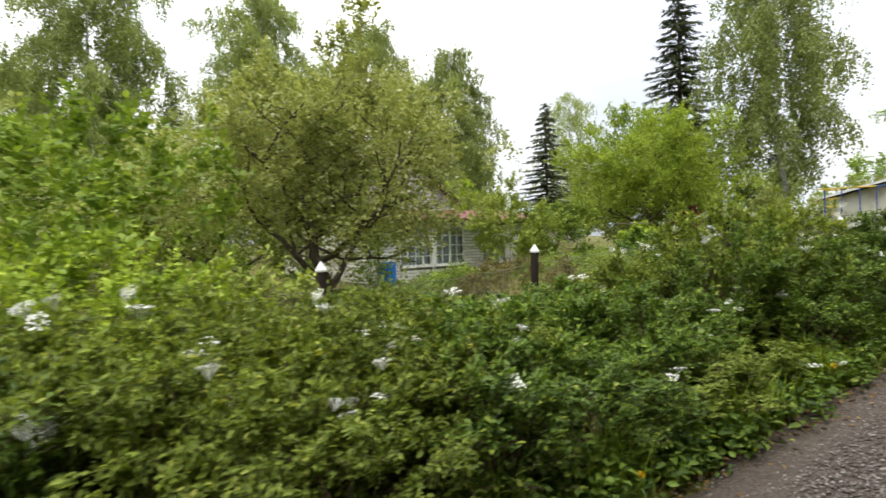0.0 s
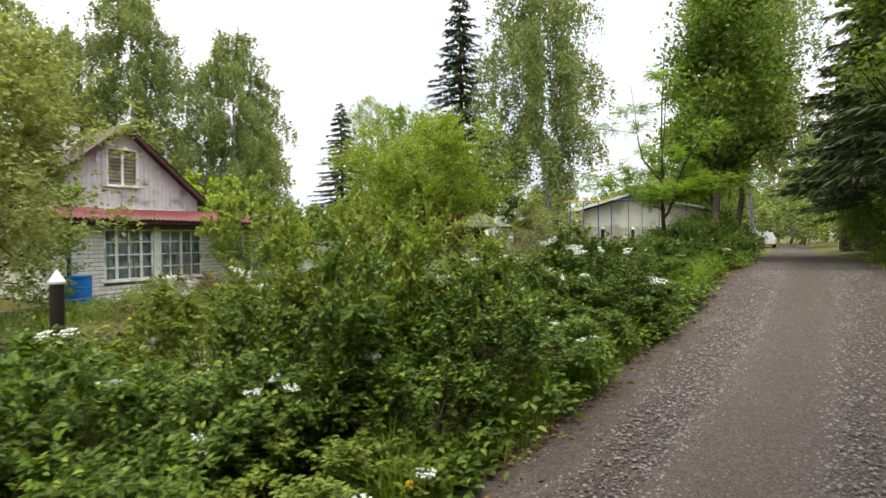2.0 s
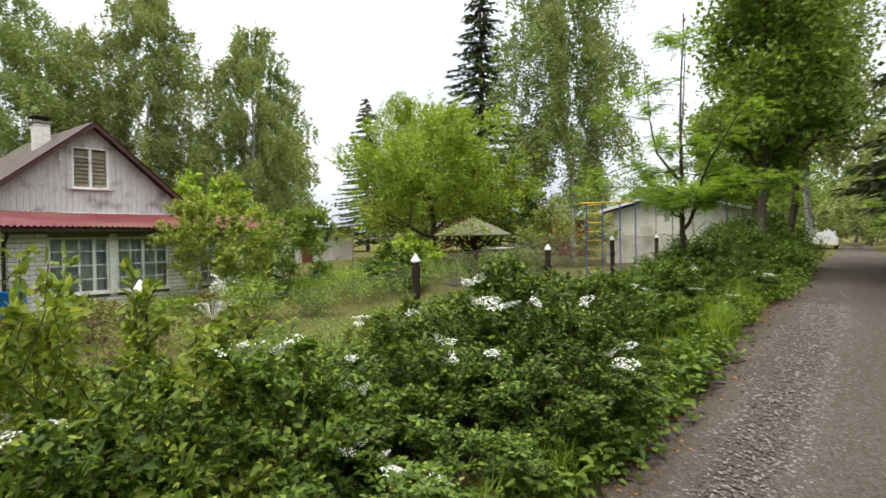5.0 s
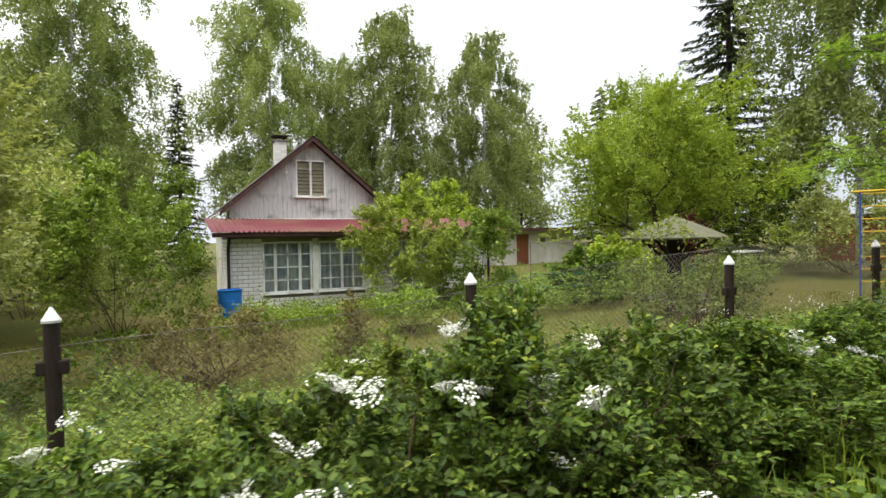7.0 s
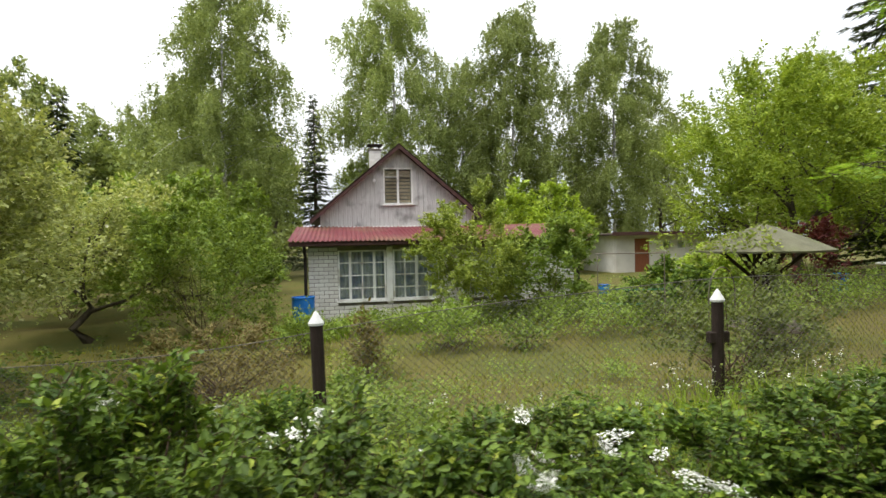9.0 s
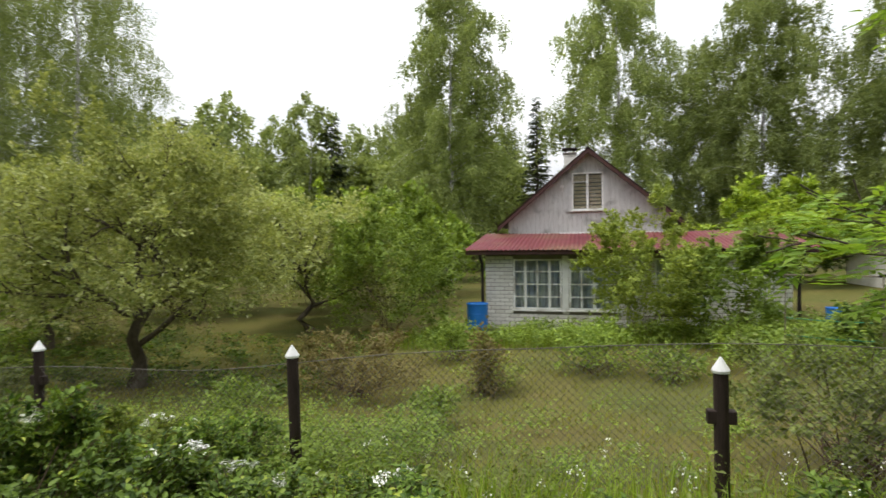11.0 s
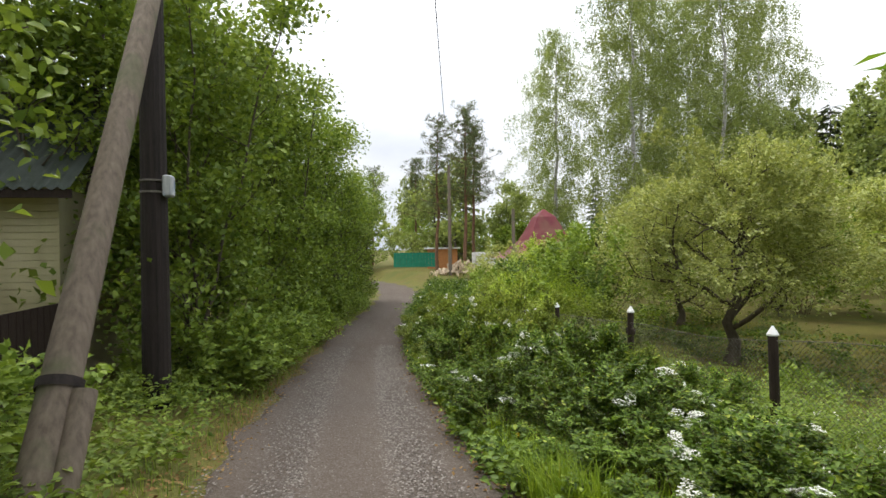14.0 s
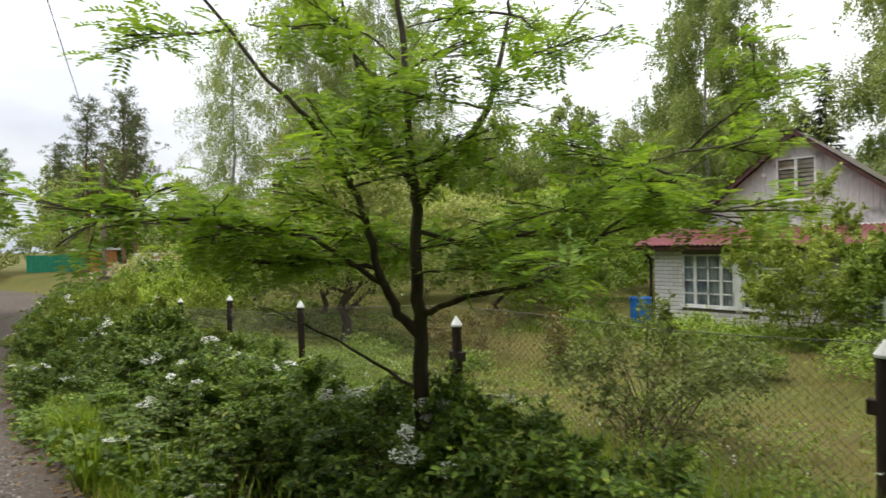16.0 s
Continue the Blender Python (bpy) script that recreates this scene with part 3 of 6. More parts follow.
def spruce(x, y, height, width, seed, label, dense=1.0, z=None, low=0.05, needle=0.085, arms=8):
    r = np.random.default_rng(seed)
    root = thing("spruce_tree", pose(x, y, (gz(x, y) if z is None else z) - 0.05), label, "tree", "spruces")
    lines = [(np.array([[0, 0, 0], [0.05, 0, height * 0.5], [0, 0.03, height]]), np.array([0.014 * height, 0.009 * height, 0.01]))]
    ps, ds = [], []
    z0 = height * low
    whorls = int(height * (2.4 if needle < 0.1 else 2.0))
    for b in range(whorls):
        u = b / whorls
        h = z0 + (height * 0.99 - z0) * u
        reach0 = width * 0.5 * (1 - u) ** 0.8 + 0.12
        for a in range(arms):
            az = a * 6.283 / arms + b * 0.5 + r.uniform(-0.25, 0.25)
            reach = reach0 * r.uniform(0.55, 1.15)
            side = np.array([math.cos(az), math.sin(az), 0])
            q = np.linspace(0, 1, 5)[:, None]
            pts = np.array([0, 0, h + r.uniform(-0.28, 0.28)]) + side * reach * q + np.array([0, 0, 1]) * reach * (0.15 * q - 0.5 * q * q + 0.28 * q ** 3)
            lines.append((pts, np.linspace(0.022, 0.004, 5)))
            m = max(4, int(reach * 34 * dense))
            w = r.uniform(0.08, 1.0, m)
            o = np.stack([np.interp(w, q[:, 0], pts[:, c]) for c in range(3)], -1)
            cross = np.array([-side[1], side[0], 0])
            sg = r.choice([-1.0, 1.0], m)[:, None]
            ps.append(o)
            ds.append(unit(side * 0.8 + cross * sg * r.uniform(0.2, 1.0, (m, 1)) + np.array([0, 0, -1]) * r.uniform(0.0, 0.8, (m, 1))))
    v, f = tubes(lines, 4)
    put("trunk", shade(mesh_np("trunk", v, [f])), M_BARK, root)
    p, d = np.concatenate(ps), np.concatenate(ds)
    n = len(p)
    put("crown", leaf_mesh("crown", p, d, unit(r.normal(0, 0.4, (n, 3)) + np.array([0, 0, 1.0])), 0.36 * r.uniform(0.5, 1.3, n) * needle / 0.085, needle), M_NEEDLE, root)
    return root


def pine(x, y, height, seed, label, start=0.45):
    r = np.random.default_rng(seed)
    root = thing("pine_tree", pose(x, y, gz(x, y) - 0.05), label, "tree", "pines")
    t = np.linspace(0, 1, 9)[:, None]
    trunk = np.array([0.3, 0.2, height]) * t + np.concatenate([np.zeros((1, 3)), r.normal(0, 0.07, (8, 3))])
    lines = [(trunk, np.linspace(0.18, 0.03, 9))]
    ps, ds = [], []
    for b in range(46):
        u = start + (1 - start) * (b + r.uniform(0, 1)) / 46
        o = np.array([np.interp(u, t[:, 0], trunk[:, a]) for a in range(3)])
        az = b * 2.4 + r.uniform(-0.5, 0.5)
        reach = (0.6 + 2.4 * (1 - u) ** 0.5) * r.uniform(0.4, 1.2)
        q = np.linspace(0, 1, 5)[:, None]
        pts = o + np.array([math.cos(az), math.sin(az), 0]) * reach * q + np.array([0, 0, 1]) * reach * (0.1 * q + 0.2 * q * q)
        lines.append((pts, np.linspace(0.035, 0.008, 5)))
        for c in pts[1:]:
            m = 34
            cl = c + r.normal(0, 0.16, 3)
            dd = rand_dir(r, m, 0.5)
            ps.append(cl + dd * r.uniform(0.0, 0.22, (m, 1)))
            ds.append(dd)
    v, f = tubes(lines, 5)
    put("trunk", shade(mesh_np("trunk", v, [f])), M_PINEBARK, root)
    p, d = np.concatenate(ps), np.concatenate(ds)
    n = len(p)
    put("crown", leaf_mesh("crown", p, d, rand_dir(r, n), 0.28 * r.uniform(0.6, 1.2, n), 0.05), M_PINE, root)
    return root


def flower_cluster(r, florets):
    """A flat white flower head: small florets on thin stalks from one point, a single piece."""
    a, q = r.uniform(0, 6.283, florets), 0.062 * r.uniform(0.05, 1, florets) ** 0.5
    top = np.stack([np.cos(a) * q, np.sin(a) * q, 0.012 - 2.2 * q * q + r.normal(0, 0.004, florets)], -1)
    t, w = rand_dir(r, florets, 0.0) * np.array([1, 1, 0.35]), 0.0085
    b = np.cross(t, [0, 0, 1.0])
    ring = np.stack([top + t * w, top + b * w, top - t * w, top - b * w], 1).reshape(-1, 3)
    v = np.concatenate([[[0, 0, -0.05]], ring, ring[::4] + np.array([0.0012, 0.0008, 0])])
    k = 1 + 4 * np.arange(florets)[:, None]
    return mesh_np("flower_head", v, [k + np.array([[0, 1, 2, 3]]), np.concatenate([k * 0, k, 1 + 4 * florets + np.arange(florets)[:, None]], 1)])


def shrub(name, r, height, radius, count, size, material, flowers=0, stems=16, clumps=46, skirt=0.15, fine=True, petals=90, spread=0.17, hang=0.0, slim=0.62, flat=0.75, lumpy=0.12):
    """A shrub at the origin: arching stems, clumps of leaves over a lumpy outline, white flower heads."""
    root = new(name)
    az = r.uniform(0, 6.28, clumps)
    el = np.arcsin(np.clip(r.uniform(skirt - 1, 1, clumps) * 0.98, -0.75, 1))
    ph = r.uniform(0, 6.28, 4)
    lump = 1 + lumpy * (0.5 * np.sin(2 * az + ph[0] + 2 * el) + 0.6 * np.sin(3 * az + ph[1] - 3 * el) + 0.5 * np.sin(5 * az + ph[2] + 4 * el))
    rad = r.uniform(0.72, 1.08, clumps) * lump
    c = np.stack([np.cos(az) * np.cos(el) * radius, np.sin(az) * np.cos(el) * radius, height * 0.52 + np.sin(el) * height * 0.48], -1)
    c = (c - np.array([0, 0, height * 0.5])) * rad[:, None] + np.array([0, 0, height * 0.5])
    c[:, :2] *= (1 - hang * (1 - smooth(c[:, 2:3] / (0.75 * height))))
    out = unit(c - np.array([0, 0, height * 0.35]))
    lines = []
    for k in range(stems):
        q = np.linspace(0, 1, 6)[:, None]
        b0 = np.array([r.normal(0, 0.14), r.normal(0, 0.14), -0.05])
        end = c[k % clumps] * r.uniform(0.85, 1.05)
        pts = b0 + (end - b0) * q + np.array([0, 0, 1]) * (0.25 * height * q * (1 - q))
        lines.append((pts, np.linspace(0.010, 0.003, 6)))
    # leafy shoots grow out of every clump
    per = 8
    ks = np.repeat(np.arange(clumps), per)
    m = len(ks)
    sd = unit(out[ks] * 0.75 + r.normal(0, 0.6, (m, 3)) * np.array([1, 1, flat]) + np.array([0, 0, 0.3]))
    sl = (spread * r.uniform(1.0, 2.6, m) * np.where(r.uniform(0, 1, m) < 0.08, 1.7, 1.0))[:, None]
    s0 = c[ks] + r.normal(0, spread * 0.55, (m, 3)) - sd * sl * 0.4
    if fine:
        lines += [(np.array([a, a + d * q]), 0.0022) for a, d, q in zip(s0, sd, sl)]
    put("trunk", tube_mesh("trunk", lines, 4), M_STEM, root)
    weight = ((0.22 + np.clip(c[:, 2] / height, 0, 1)) ** 1.2)[ks]
    k = r.choice(m, count, p=weight / weight.sum())
    u = r.uniform(0.05, 1.0, (count, 1)) ** 0.8
    inner = r.uniform(0, 1, (count, 1)) < 0.12
    p = s0[k] + sd[k] * sl[k] * u + r.normal(0, 0.008 + 0.08 * spread, (count, 3))
    p = np.where(inner, p * np.array([0.7, 0.7, 0.85]), p)
    side = unit(np.cross(sd[k], [0, 0, 1.0]) + r.normal(0, 0.3, (count, 3))) * r.choice([-1.0, 1.0], count)[:, None]
    d = unit(side * 0.85 + sd[k] * (0.2 + 0.7 * u) + r.normal(0, 0.25, (count, 3)) + np.array([0, 0, -0.15]))
    nrm = unit(out[k // per] * 0.3 + r.normal(0, 0.4 * flat / 0.75 + 0.1, (count, 3)) + np.array([0, 0, 0.9]))
    keep = p[:, 2] > 0.02
    ln = size * r.uniform(0.55, 1.3, count)
    put("foliage", leaf_mesh("foliage", p[keep], d[keep], nrm[keep], ln[keep], ln[keep] * slim, fine), material, root)
    if flowers:
        fm = flower_cluster(r, petals)
        high = np.argsort(-c[:, 2])[: max(6, clumps // 2)]
        for a in r.choice(high, flowers):
            for _ in range(int(r.integers(2, 5))):
                fo = put("flower_head", fm, M_FLOWER, root)
                at = c[a] + out[a] * 0.1 + np.array([0, 0, 0.09]) + r.normal(0, 0.055, 3) * np.array([1, 1, 0.6])
                fo.matrix_basis = pose(at[0], at[1], at[2], r.normal(0, 18), r.normal(0, 18), r.uniform(0, 360)) @ Matrix.Diagonal((*r.uniform(0.6, 1.25, 3), 1))
    return root


def crown_shell(tree, seed, z0, height, radius, count, size, material, clumps=110, spread=0.34, lumpy=0.22):
    """More foliage for a tree: clumps over a lumpy crown that starts z0 above its foot."""
    r = np.random.default_rng(seed)
    made = shrub("crown", r, height, radius, count, size, material, 0, 3, clumps, 0.3, False, spread=spread, lumpy=lumpy)
    for c in list(made.children):
        if c.name.startswith("foliage"):
            c.parent = tree
            c.location = (0, 0, z0)
        else:
            bpy.data.objects.remove(c)
    bpy.data.objects.remove(made)


def bush(name, x, y, height, radius, count, size, material, label, seed, clumps=40, spread=0.2, group="", stems=12, base=0.0):
    """A full bush on the ground, leafy down to its foot."""
    root = shrub(name, np.random.default_rng(seed), height, radius, count, size, material, 0, stems, clumps, 0.22, False, spread=spread, lumpy=0.18)
    root.matrix_basis = pose(x, y, gz(x, y) - 0.04 + base)
    return tagged(root, label, "bush", group)


def blades(name, s, n, height, width, material, label, lean=0.35, seed=3):
    """Grass: single tapering bent blades."""
    r = np.random.default_rng(seed)
    m = len(s)
    p = np.stack([s, n, ground_z(s, n) - 0.035], -1)
    h = height * r.uniform(0.5, 1.25, m)[:, None]
    az = r.uniform(0, 6.28, m)
    d = np.stack([np.cos(az), np.sin(az), np.zeros(m)], -1)
    sd = np.stack([-d[:, 1], d[:, 0], d[:, 2]], -1) * width * r.uniform(0.6, 1.2, m)[:, None]
    up = np.array([0, 0, 1.0])
    ln = lean * r.uniform(0.2, 1.6, m)[:, None]
    mid = p + up * h * 0.6 + d * h * ln * 0.35
    tip = p + up * h * (1 - 0.25 * ln) + d * h * ln
    v = np.stack([p - sd * 0.5, p + sd * 0.5, mid + sd * 0.4, mid - sd * 0.4, tip], 1).reshape(-1, 3)
    k = np.arange(m)[:, None] * 5
    return tagged(put(name, mesh_np(name, v, [k + np.array([[0, 1, 2, 3]]), k + np.array([[3, 2, 4]])]), material), label, "grass", kind="stuff")


# the flowering hedge between lane and fence, one shrub after another
hr = np.random.default_rng(21)
def hedge_kind(fl, m):
    return shrub("hedge_shrub", hr, 1.0, 0.62, 7600, 0.045, m, fl, clumps=56, spread=0.085, hang=0.2, slim=0.6, stems=30, flat=0.5, petals=46)


kinds = [hedge_kind(fl, M_HEDGE) for fl in (6, 4, 3, 2, 0)]
middle = [hedge_kind(fl, M_HEDGE_MID) for fl in (6, 4, 3, 2, 0)]
pale = [hedge_kind(fl, M_HEDGE_PALE) for fl in (3, 2, 2, 1, 0)]
coarse = [shrub("hedge_shrub", hr, 1.0, 0.62, 2000, 0.075, M_HEDGE, fl, fine=False, petals=30, stems=8, hang=0.4) for fl in (6, 4, 2, 1, 0)]
HEDGE_LABEL = "dense green hedge shrub with flat white flower heads"


def hedge_top(s):
    return float(np.interp(s, (-30, -14, -3, 2, 3.7, 4.3, 4.75, 5.3, 5.8, 6.4, 7.2, 8.0, 8.6, 9.3, 10.2, 12, 14, 16.5, 18.5, 30), (1.2, 1.2, 1.02, 1.05, 0.86, 0.74, 1.15, 1.36, 1.25, 0.85, 0.8, 1.0, 1.1, 0.95, 0.75, 0.58, 0.64, 0.6, 1.1, 1.3)))


spots = []
for row, (off, frac, step) in enumerate(((1.56, 0.66, 0.8), (2.15, 1.0, 0.55), (2.95, 0.7, 0.8))):
    s = -11.5
    while s < 26:
        s += step * hr.uniform(0.75, 1.25)
        spots.append((s, (lane_mid(s) * 0.75 if s > 0 else lane_mid(s) - 0.1) + off + 0.15 + hr.normal(0, 0.12), hedge_top(s) * (frac if row < 2 or s > 5.9 else 0.98) * hr.uniform(0.82, 1.18), row))
used = set()
for s, n, h, row in spots:
    if 9.6 < s < 17.5 and row == 2:
        continue
    kind = int(hr.integers(0, 5)) if row else int(hr.integers(2, 5))
    pick = hr.random()
    p_pale, p_mid = (0.7, 0.3) if s < 0.8 else (0.6, 0.4) if row == 2 else (0.05, 0.5) if row == 0 else (0.28, 0.6) if s < 7.2 else (0.06, 0.34) if s < 10.8 else (0.12, 0.7)
    near = pale if pick < p_pale else middle if pick < p_pale + p_mid else kinds
    if s > 9:
        kind = max(kind, 2)
    w = 0.95 if h > 0.8 else 0.85
    m = pose(s, n, gz(s, n) - 0.03, hr.normal(0, 3), hr.normal(0, 3), hr.uniform(0, 360)) @ Matrix.Diagonal((w, w, h, 1))
    tagged(copy_thing((near if -2.5 < s < 18.5 else coarse)[kind], m), HEDGE_LABEL if kind < 4 else "dense green hedge shrub without flowers", "shrub", "hedge shrubs along the lane")
for ob in kinds + middle + pale + coarse:
    for c in list(ob.children):
        bpy.data.objects.remove(c)
    bpy.data.objects.remove(ob)

# low herbs and grass on the verges
gr = np.random.default_rng(5)


def verge(count, s0, s1, o0, o1):
    s = gr.uniform(s0, s1, count)
    return s, lane_mid(s) + gr.uniform(o0, o1, count)


s, n = verge(10000, -12, 20, 1.18, 1.5)
blades("grass", s, n, 0.22, 0.008, M_GRASS, "bright green verge grass along the hedge", seed=4)
s, n = verge(4000, -14, 22, -2.0, -1.3)
blades("grass", s, n, 0.16, 0.008, M_MAPLE, "short grass on the shaded bank of the lane", seed=5)


def herbs(count, s0, s1, o0, o1, high, size, material, label, seed):
    """Low broad-leaved herbs as ground cover."""
    r = np.random.default_rng(seed)
    s = r.uniform(s0, s1, count // 14)
    n = lane_mid(s) + o0 + (o1 - o0) * r.beta(1.1, 1.7, len(s))
    keep = r.uniform(0, 1, len(s)) < 0.55 + 0.5 * np.sin(s * 2.3 + n) * np.sin(n * 2.9 - s)
    s, n = s[keep], n[keep]
    c = np.stack([s, n, ground_z(s, n)], -1)
    k = r.integers(0, len(s), count)
    hh = high * r.uniform(0.4, 1.0, len(s))
    p = c[k] + r.normal(0, 0.09, (count, 3)) * np.array([1, 1, 0])
    p[:, 2] += hh[k] * r.uniform(0.1, 1.0, count) ** 0.7
    d = unit(r.normal(0, 1, (count, 3)) * np.array([1, 1, 0.3]))
    nrm = unit(r.normal(0, 0.4, (count, 3)) + np.array([0, 0, 1.0]))
    ln = size * r.uniform(0.6, 1.3, count)
    return tagged(put("herbs", leaf_mesh("herbs", p, d, nrm, ln, ln * 0.6, True), material), label, "plants", kind="stuff")


herbs(18000, -10, 20, 1.15, 1.65, 0.3, 0.07, M_HEDGE, "leafy green herbs at the foot of the hedge", 6)
herbs(15000, 8.8, 19, 1.7, 4.3, 0.42, 0.04, M_TWIG, "low light green weeds by the fence", 7)
herbs(46000, -14, 22, -3.4, -1.3, 0.45, 0.07, M_MAPLE, "green undergrowth on the lane bank", 8)
herbs(56000, 2.0, 10.5, 2.3, 6.2, 0.6, 0.045, M_MAPLE, "light green weeds between hedge and fence", 13)
herbs(14000, 7.5, 20, 13.2, 15.9, 0.45, 0.08, M_LILAC, "bright green garden plants in beds before the house", 9)
herbs(16000, 14.2, 24, 10.0, 15, 0.85, 0.075, M_MAPLE, "tall green plants in the vegetable beds", 10)
herbs(9000, -6, 7, 8.0, 14, 0.35, 0.09, M_HEDGE, "dark green plants under the apple trees", 11)
herbs(7000, 4, 16, 4.2, 9, 0.3, 0.045, M_MAPLE, "scattered green weeds on the lawn", 12)

s, n = gr.uniform(-6, 22, 42000), gr.uniform(3.3, 14.5, 42000)
blades("grass", s, n, 0.075, 0.012, M_LAWN, "short yellowish lawn grass with moss", seed=6)
s, n = gr.uniform(6, 20, 9000), gr.uniform(12.5, 15.2, 9000)
blades("grass", s, n, 0.28, 0.014, M_GRASS, "tall bright green grass before the house", seed=8)

tc = np.stack([gr.uniform(-2, 14, 46), gr.uniform(1.2, 1.5, 46)], -1)
tk = gr.integers(0, 46, 3400)
ts = tc[tk, 0] + gr.normal(0, 0.07, 3400)
blades("grass", ts, lane_mid(ts) + tc[tk, 1] + gr.normal(0, 0.05, 3400), 0.42, 0.011, M_GRASS, "tall grass tufts at the lane edge", 0.5, seed=9)
ts = gr.uniform(8.8, 18, 9000)
blades("grass", ts, lane_mid(ts) + gr.uniform(1.4, 4.4, 9000), 0.4, 0.008, M_GRASS, "loose tall grass among the weeds", 0.45, seed=10)
# small flowers in the weeds
fs = gr.uniform(8.8, 16, 170)
fn = lane_mid(fs) + gr.uniform(1.9, 4.0, 170)
fp = np.repeat(np.stack([fs, fn, ground_z(fs, fn) + gr.uniform(0.25, 0.5, 170)], -1), 7, 0) + gr.normal(0, 0.014, (1190, 3))
tagged(put("weed_flowers", leaf_mesh("weed_flowers", fp, rand_dir(gr, 1190, 0.6), rand_dir(gr, 1190, 1.0), 0.014, 0.012), M_FLOWER), "tiny white flowers in the weeds by the fence", "flowers", kind="stuff")
for ds, dn in ((4.28, 1.17), (5.9, 1.2), (9.7, 1.0), (1.8, 1.3)):
    dz = gz(ds, dn)
    dand = thing("dandelion", pose(ds, dn, dz - 0.02), "yellow dandelion in the verge grass", "flower", "dandelions")
    put("stalk", tube_mesh("stalk", [(np.array([[0, 0, 0], [0.01, 0.01, 0.14], [0.015, 0.0, 0.27]]), 0.003)], 5), M_LILAC, dand)
    dd = rand_dir(gr, 40, 0.5)
    put("blossom", leaf_mesh("blossom", np.tile([[0.015, 0, 0.27]], (40, 1)), dd, rand_dir(gr, 40, 1), 0.026, 0.008), M_YELLOW, dand)

# dry leaves along the edges of the lane
s = gr.uniform(-5, 16, 5200)
side = gr.choice([-1.0, 1.0], 5200)
n = lane_mid(s) + side * np.abs(gr.normal(1.2, 0.13, 5200) + np.where(side < 0, np.abs(gr.normal(0, 0.3, 5200)), 0))
p = np.stack([s, n, np.maximum(lane_z(s), ground_z(s, n) - 0.02) + 0.012], -1)
tagged(put("leaf_litter", leaf_mesh("leaf_litter", p, rand_dir(gr, 5200) * np.array([1, 1, 0.15]), unit(gr.normal(0, 0.3, (5200, 3)) + np.array([0, 0, 1.0])), 0.045, 0.03), M_LITTER), "brown dry leaves along the lane edges", "leaves", kind="stuff")

# ---------------------------------------------------------------- trees
# behind the house
birch(14.2, 40, 21.5, 11.0, 31, 19000)
birch(22.6, 39, 20.0, 9.0, 32, 16000)
birch(19.5, 43, 17, 6, 37, 9000)
birch(30.5, 38.5, 18.8, 8.8, 33, 17000, "tall dense birch standing apart behind the garden")
birch(2.6, 37.5, 21.5, 9.6, 34, 19000)
birch(31, 11.3, 18, 7.0, 35, 9000, "tall loose birch with a bare white lower trunk", 0.25)
birch(60, 49, 22, 11, 38, 9000)
birch(35, 1.7, 17, 6, 39, 9000, "birch with a thick white trunk beside the lane", 0.3)
spruce(8.1, 42.4, 13.9, 3.6, 41, "slim dark spruce behind the house", 1.25, arms=8)
spruce(43.0, 38.2, 15.2, 8.0, 42, "pointed dark spruce behind the shed", 1.4)
spruce(32, 17.5, 17.3, 7.6, 43, "tall dark spruce with brown cones at the top", 1.2)
# dark conifers over the lane
for k, (x, y, h) in enumerate(((15.0, -4.2, 11), (18.2, -3.6, 12), (21.5, -3.3, 12), (25, -3.2, 13), (29, -3.2, 13), (34, -3.4, 13))):
    spruce(x, y, h, 6.2, 50 + k, "old dark spruce with drooping boughs over the lane", 1.3, low=0.16)
# trees at the lane edge beyond the walk
leafy_tree("maple_tree", 19.8, 1.75, 8.8, 3.0, None, 18000, M_MAPLE, "slender green maple at the lane edge", size=(0.14, 0.10), scatter=0.3, start=0.22, stem=0.11, seed=61, rise=0.9, first=12)
leafy_tree("maple_tree", 24.0, 1.55, 9.5, 3.2, None, 12000, M_MAPLE, "slender green maple at the lane edge", size=(0.15, 0.11), scatter=0.32, start=0.22, stem=0.12, seed=62, rise=0.9, first=12)
leafy_tree("maple_tree", 28.5, 2.4, 9.0, 3.2, None, 11000, M_MAPLE, "slender green maple at the lane edge", size=(0.16, 0.12), scatter=0.34, start=0.2, stem=0.12, seed=63, rise=0.9, first=12)
# garden trees
apple = leafy_tree("apple_tree", 3.4, 8.5, 4.6, 3.9, None, 22000, M_APPLE, "old spreading apple tree fading from blossom", size=(0.07, 0.042), scatter=0.22, start=0.16, stem=0.13, seed=71, rise=0.35, first=12, gnarl=0.2, levels=4)
crown_shell(apple, 710, 0.9, 3.75, 2.45, 46000, 0.08, M_APPLE, 200, 0.26, 0.25)
apple = leafy_tree("apple_tree", 3.4, 15.4, 4.4, 4.0, None, 18000, M_APPLE, "greyish green apple tree", size=(0.11, 0.07), scatter=0.28, start=0.16, stem=0.11, seed=72, rise=0.6, first=10, gnarl=0.18, levels=4)
crown_shell(apple, 720, 0.5, 3.8, 2.6, 11000, 0.12, M_APPLE, 110, 0.28)
apple = leafy_tree("apple_tree", -2.5, 11.5, 4.6, 4.0, None, 16000, M_APPLE, "pale green apple tree in the corner of the garden", size=(0.11, 0.07), scatter=0.28, start=0.16, stem=0.11, seed=73, rise=0.6, first=10, gnarl=0.18, levels=4)
crown_shell(apple, 730, 0.5, 4.0, 2.8, 11000, 0.12, M_APPLE, 110, 0.28)
bush("lilac_bush", 6.45, 14.5, 3.7, 1.85, 26000, 0.088, M_LILAC, "large bright green lilac bush beside the house", 74, 90, 0.24)
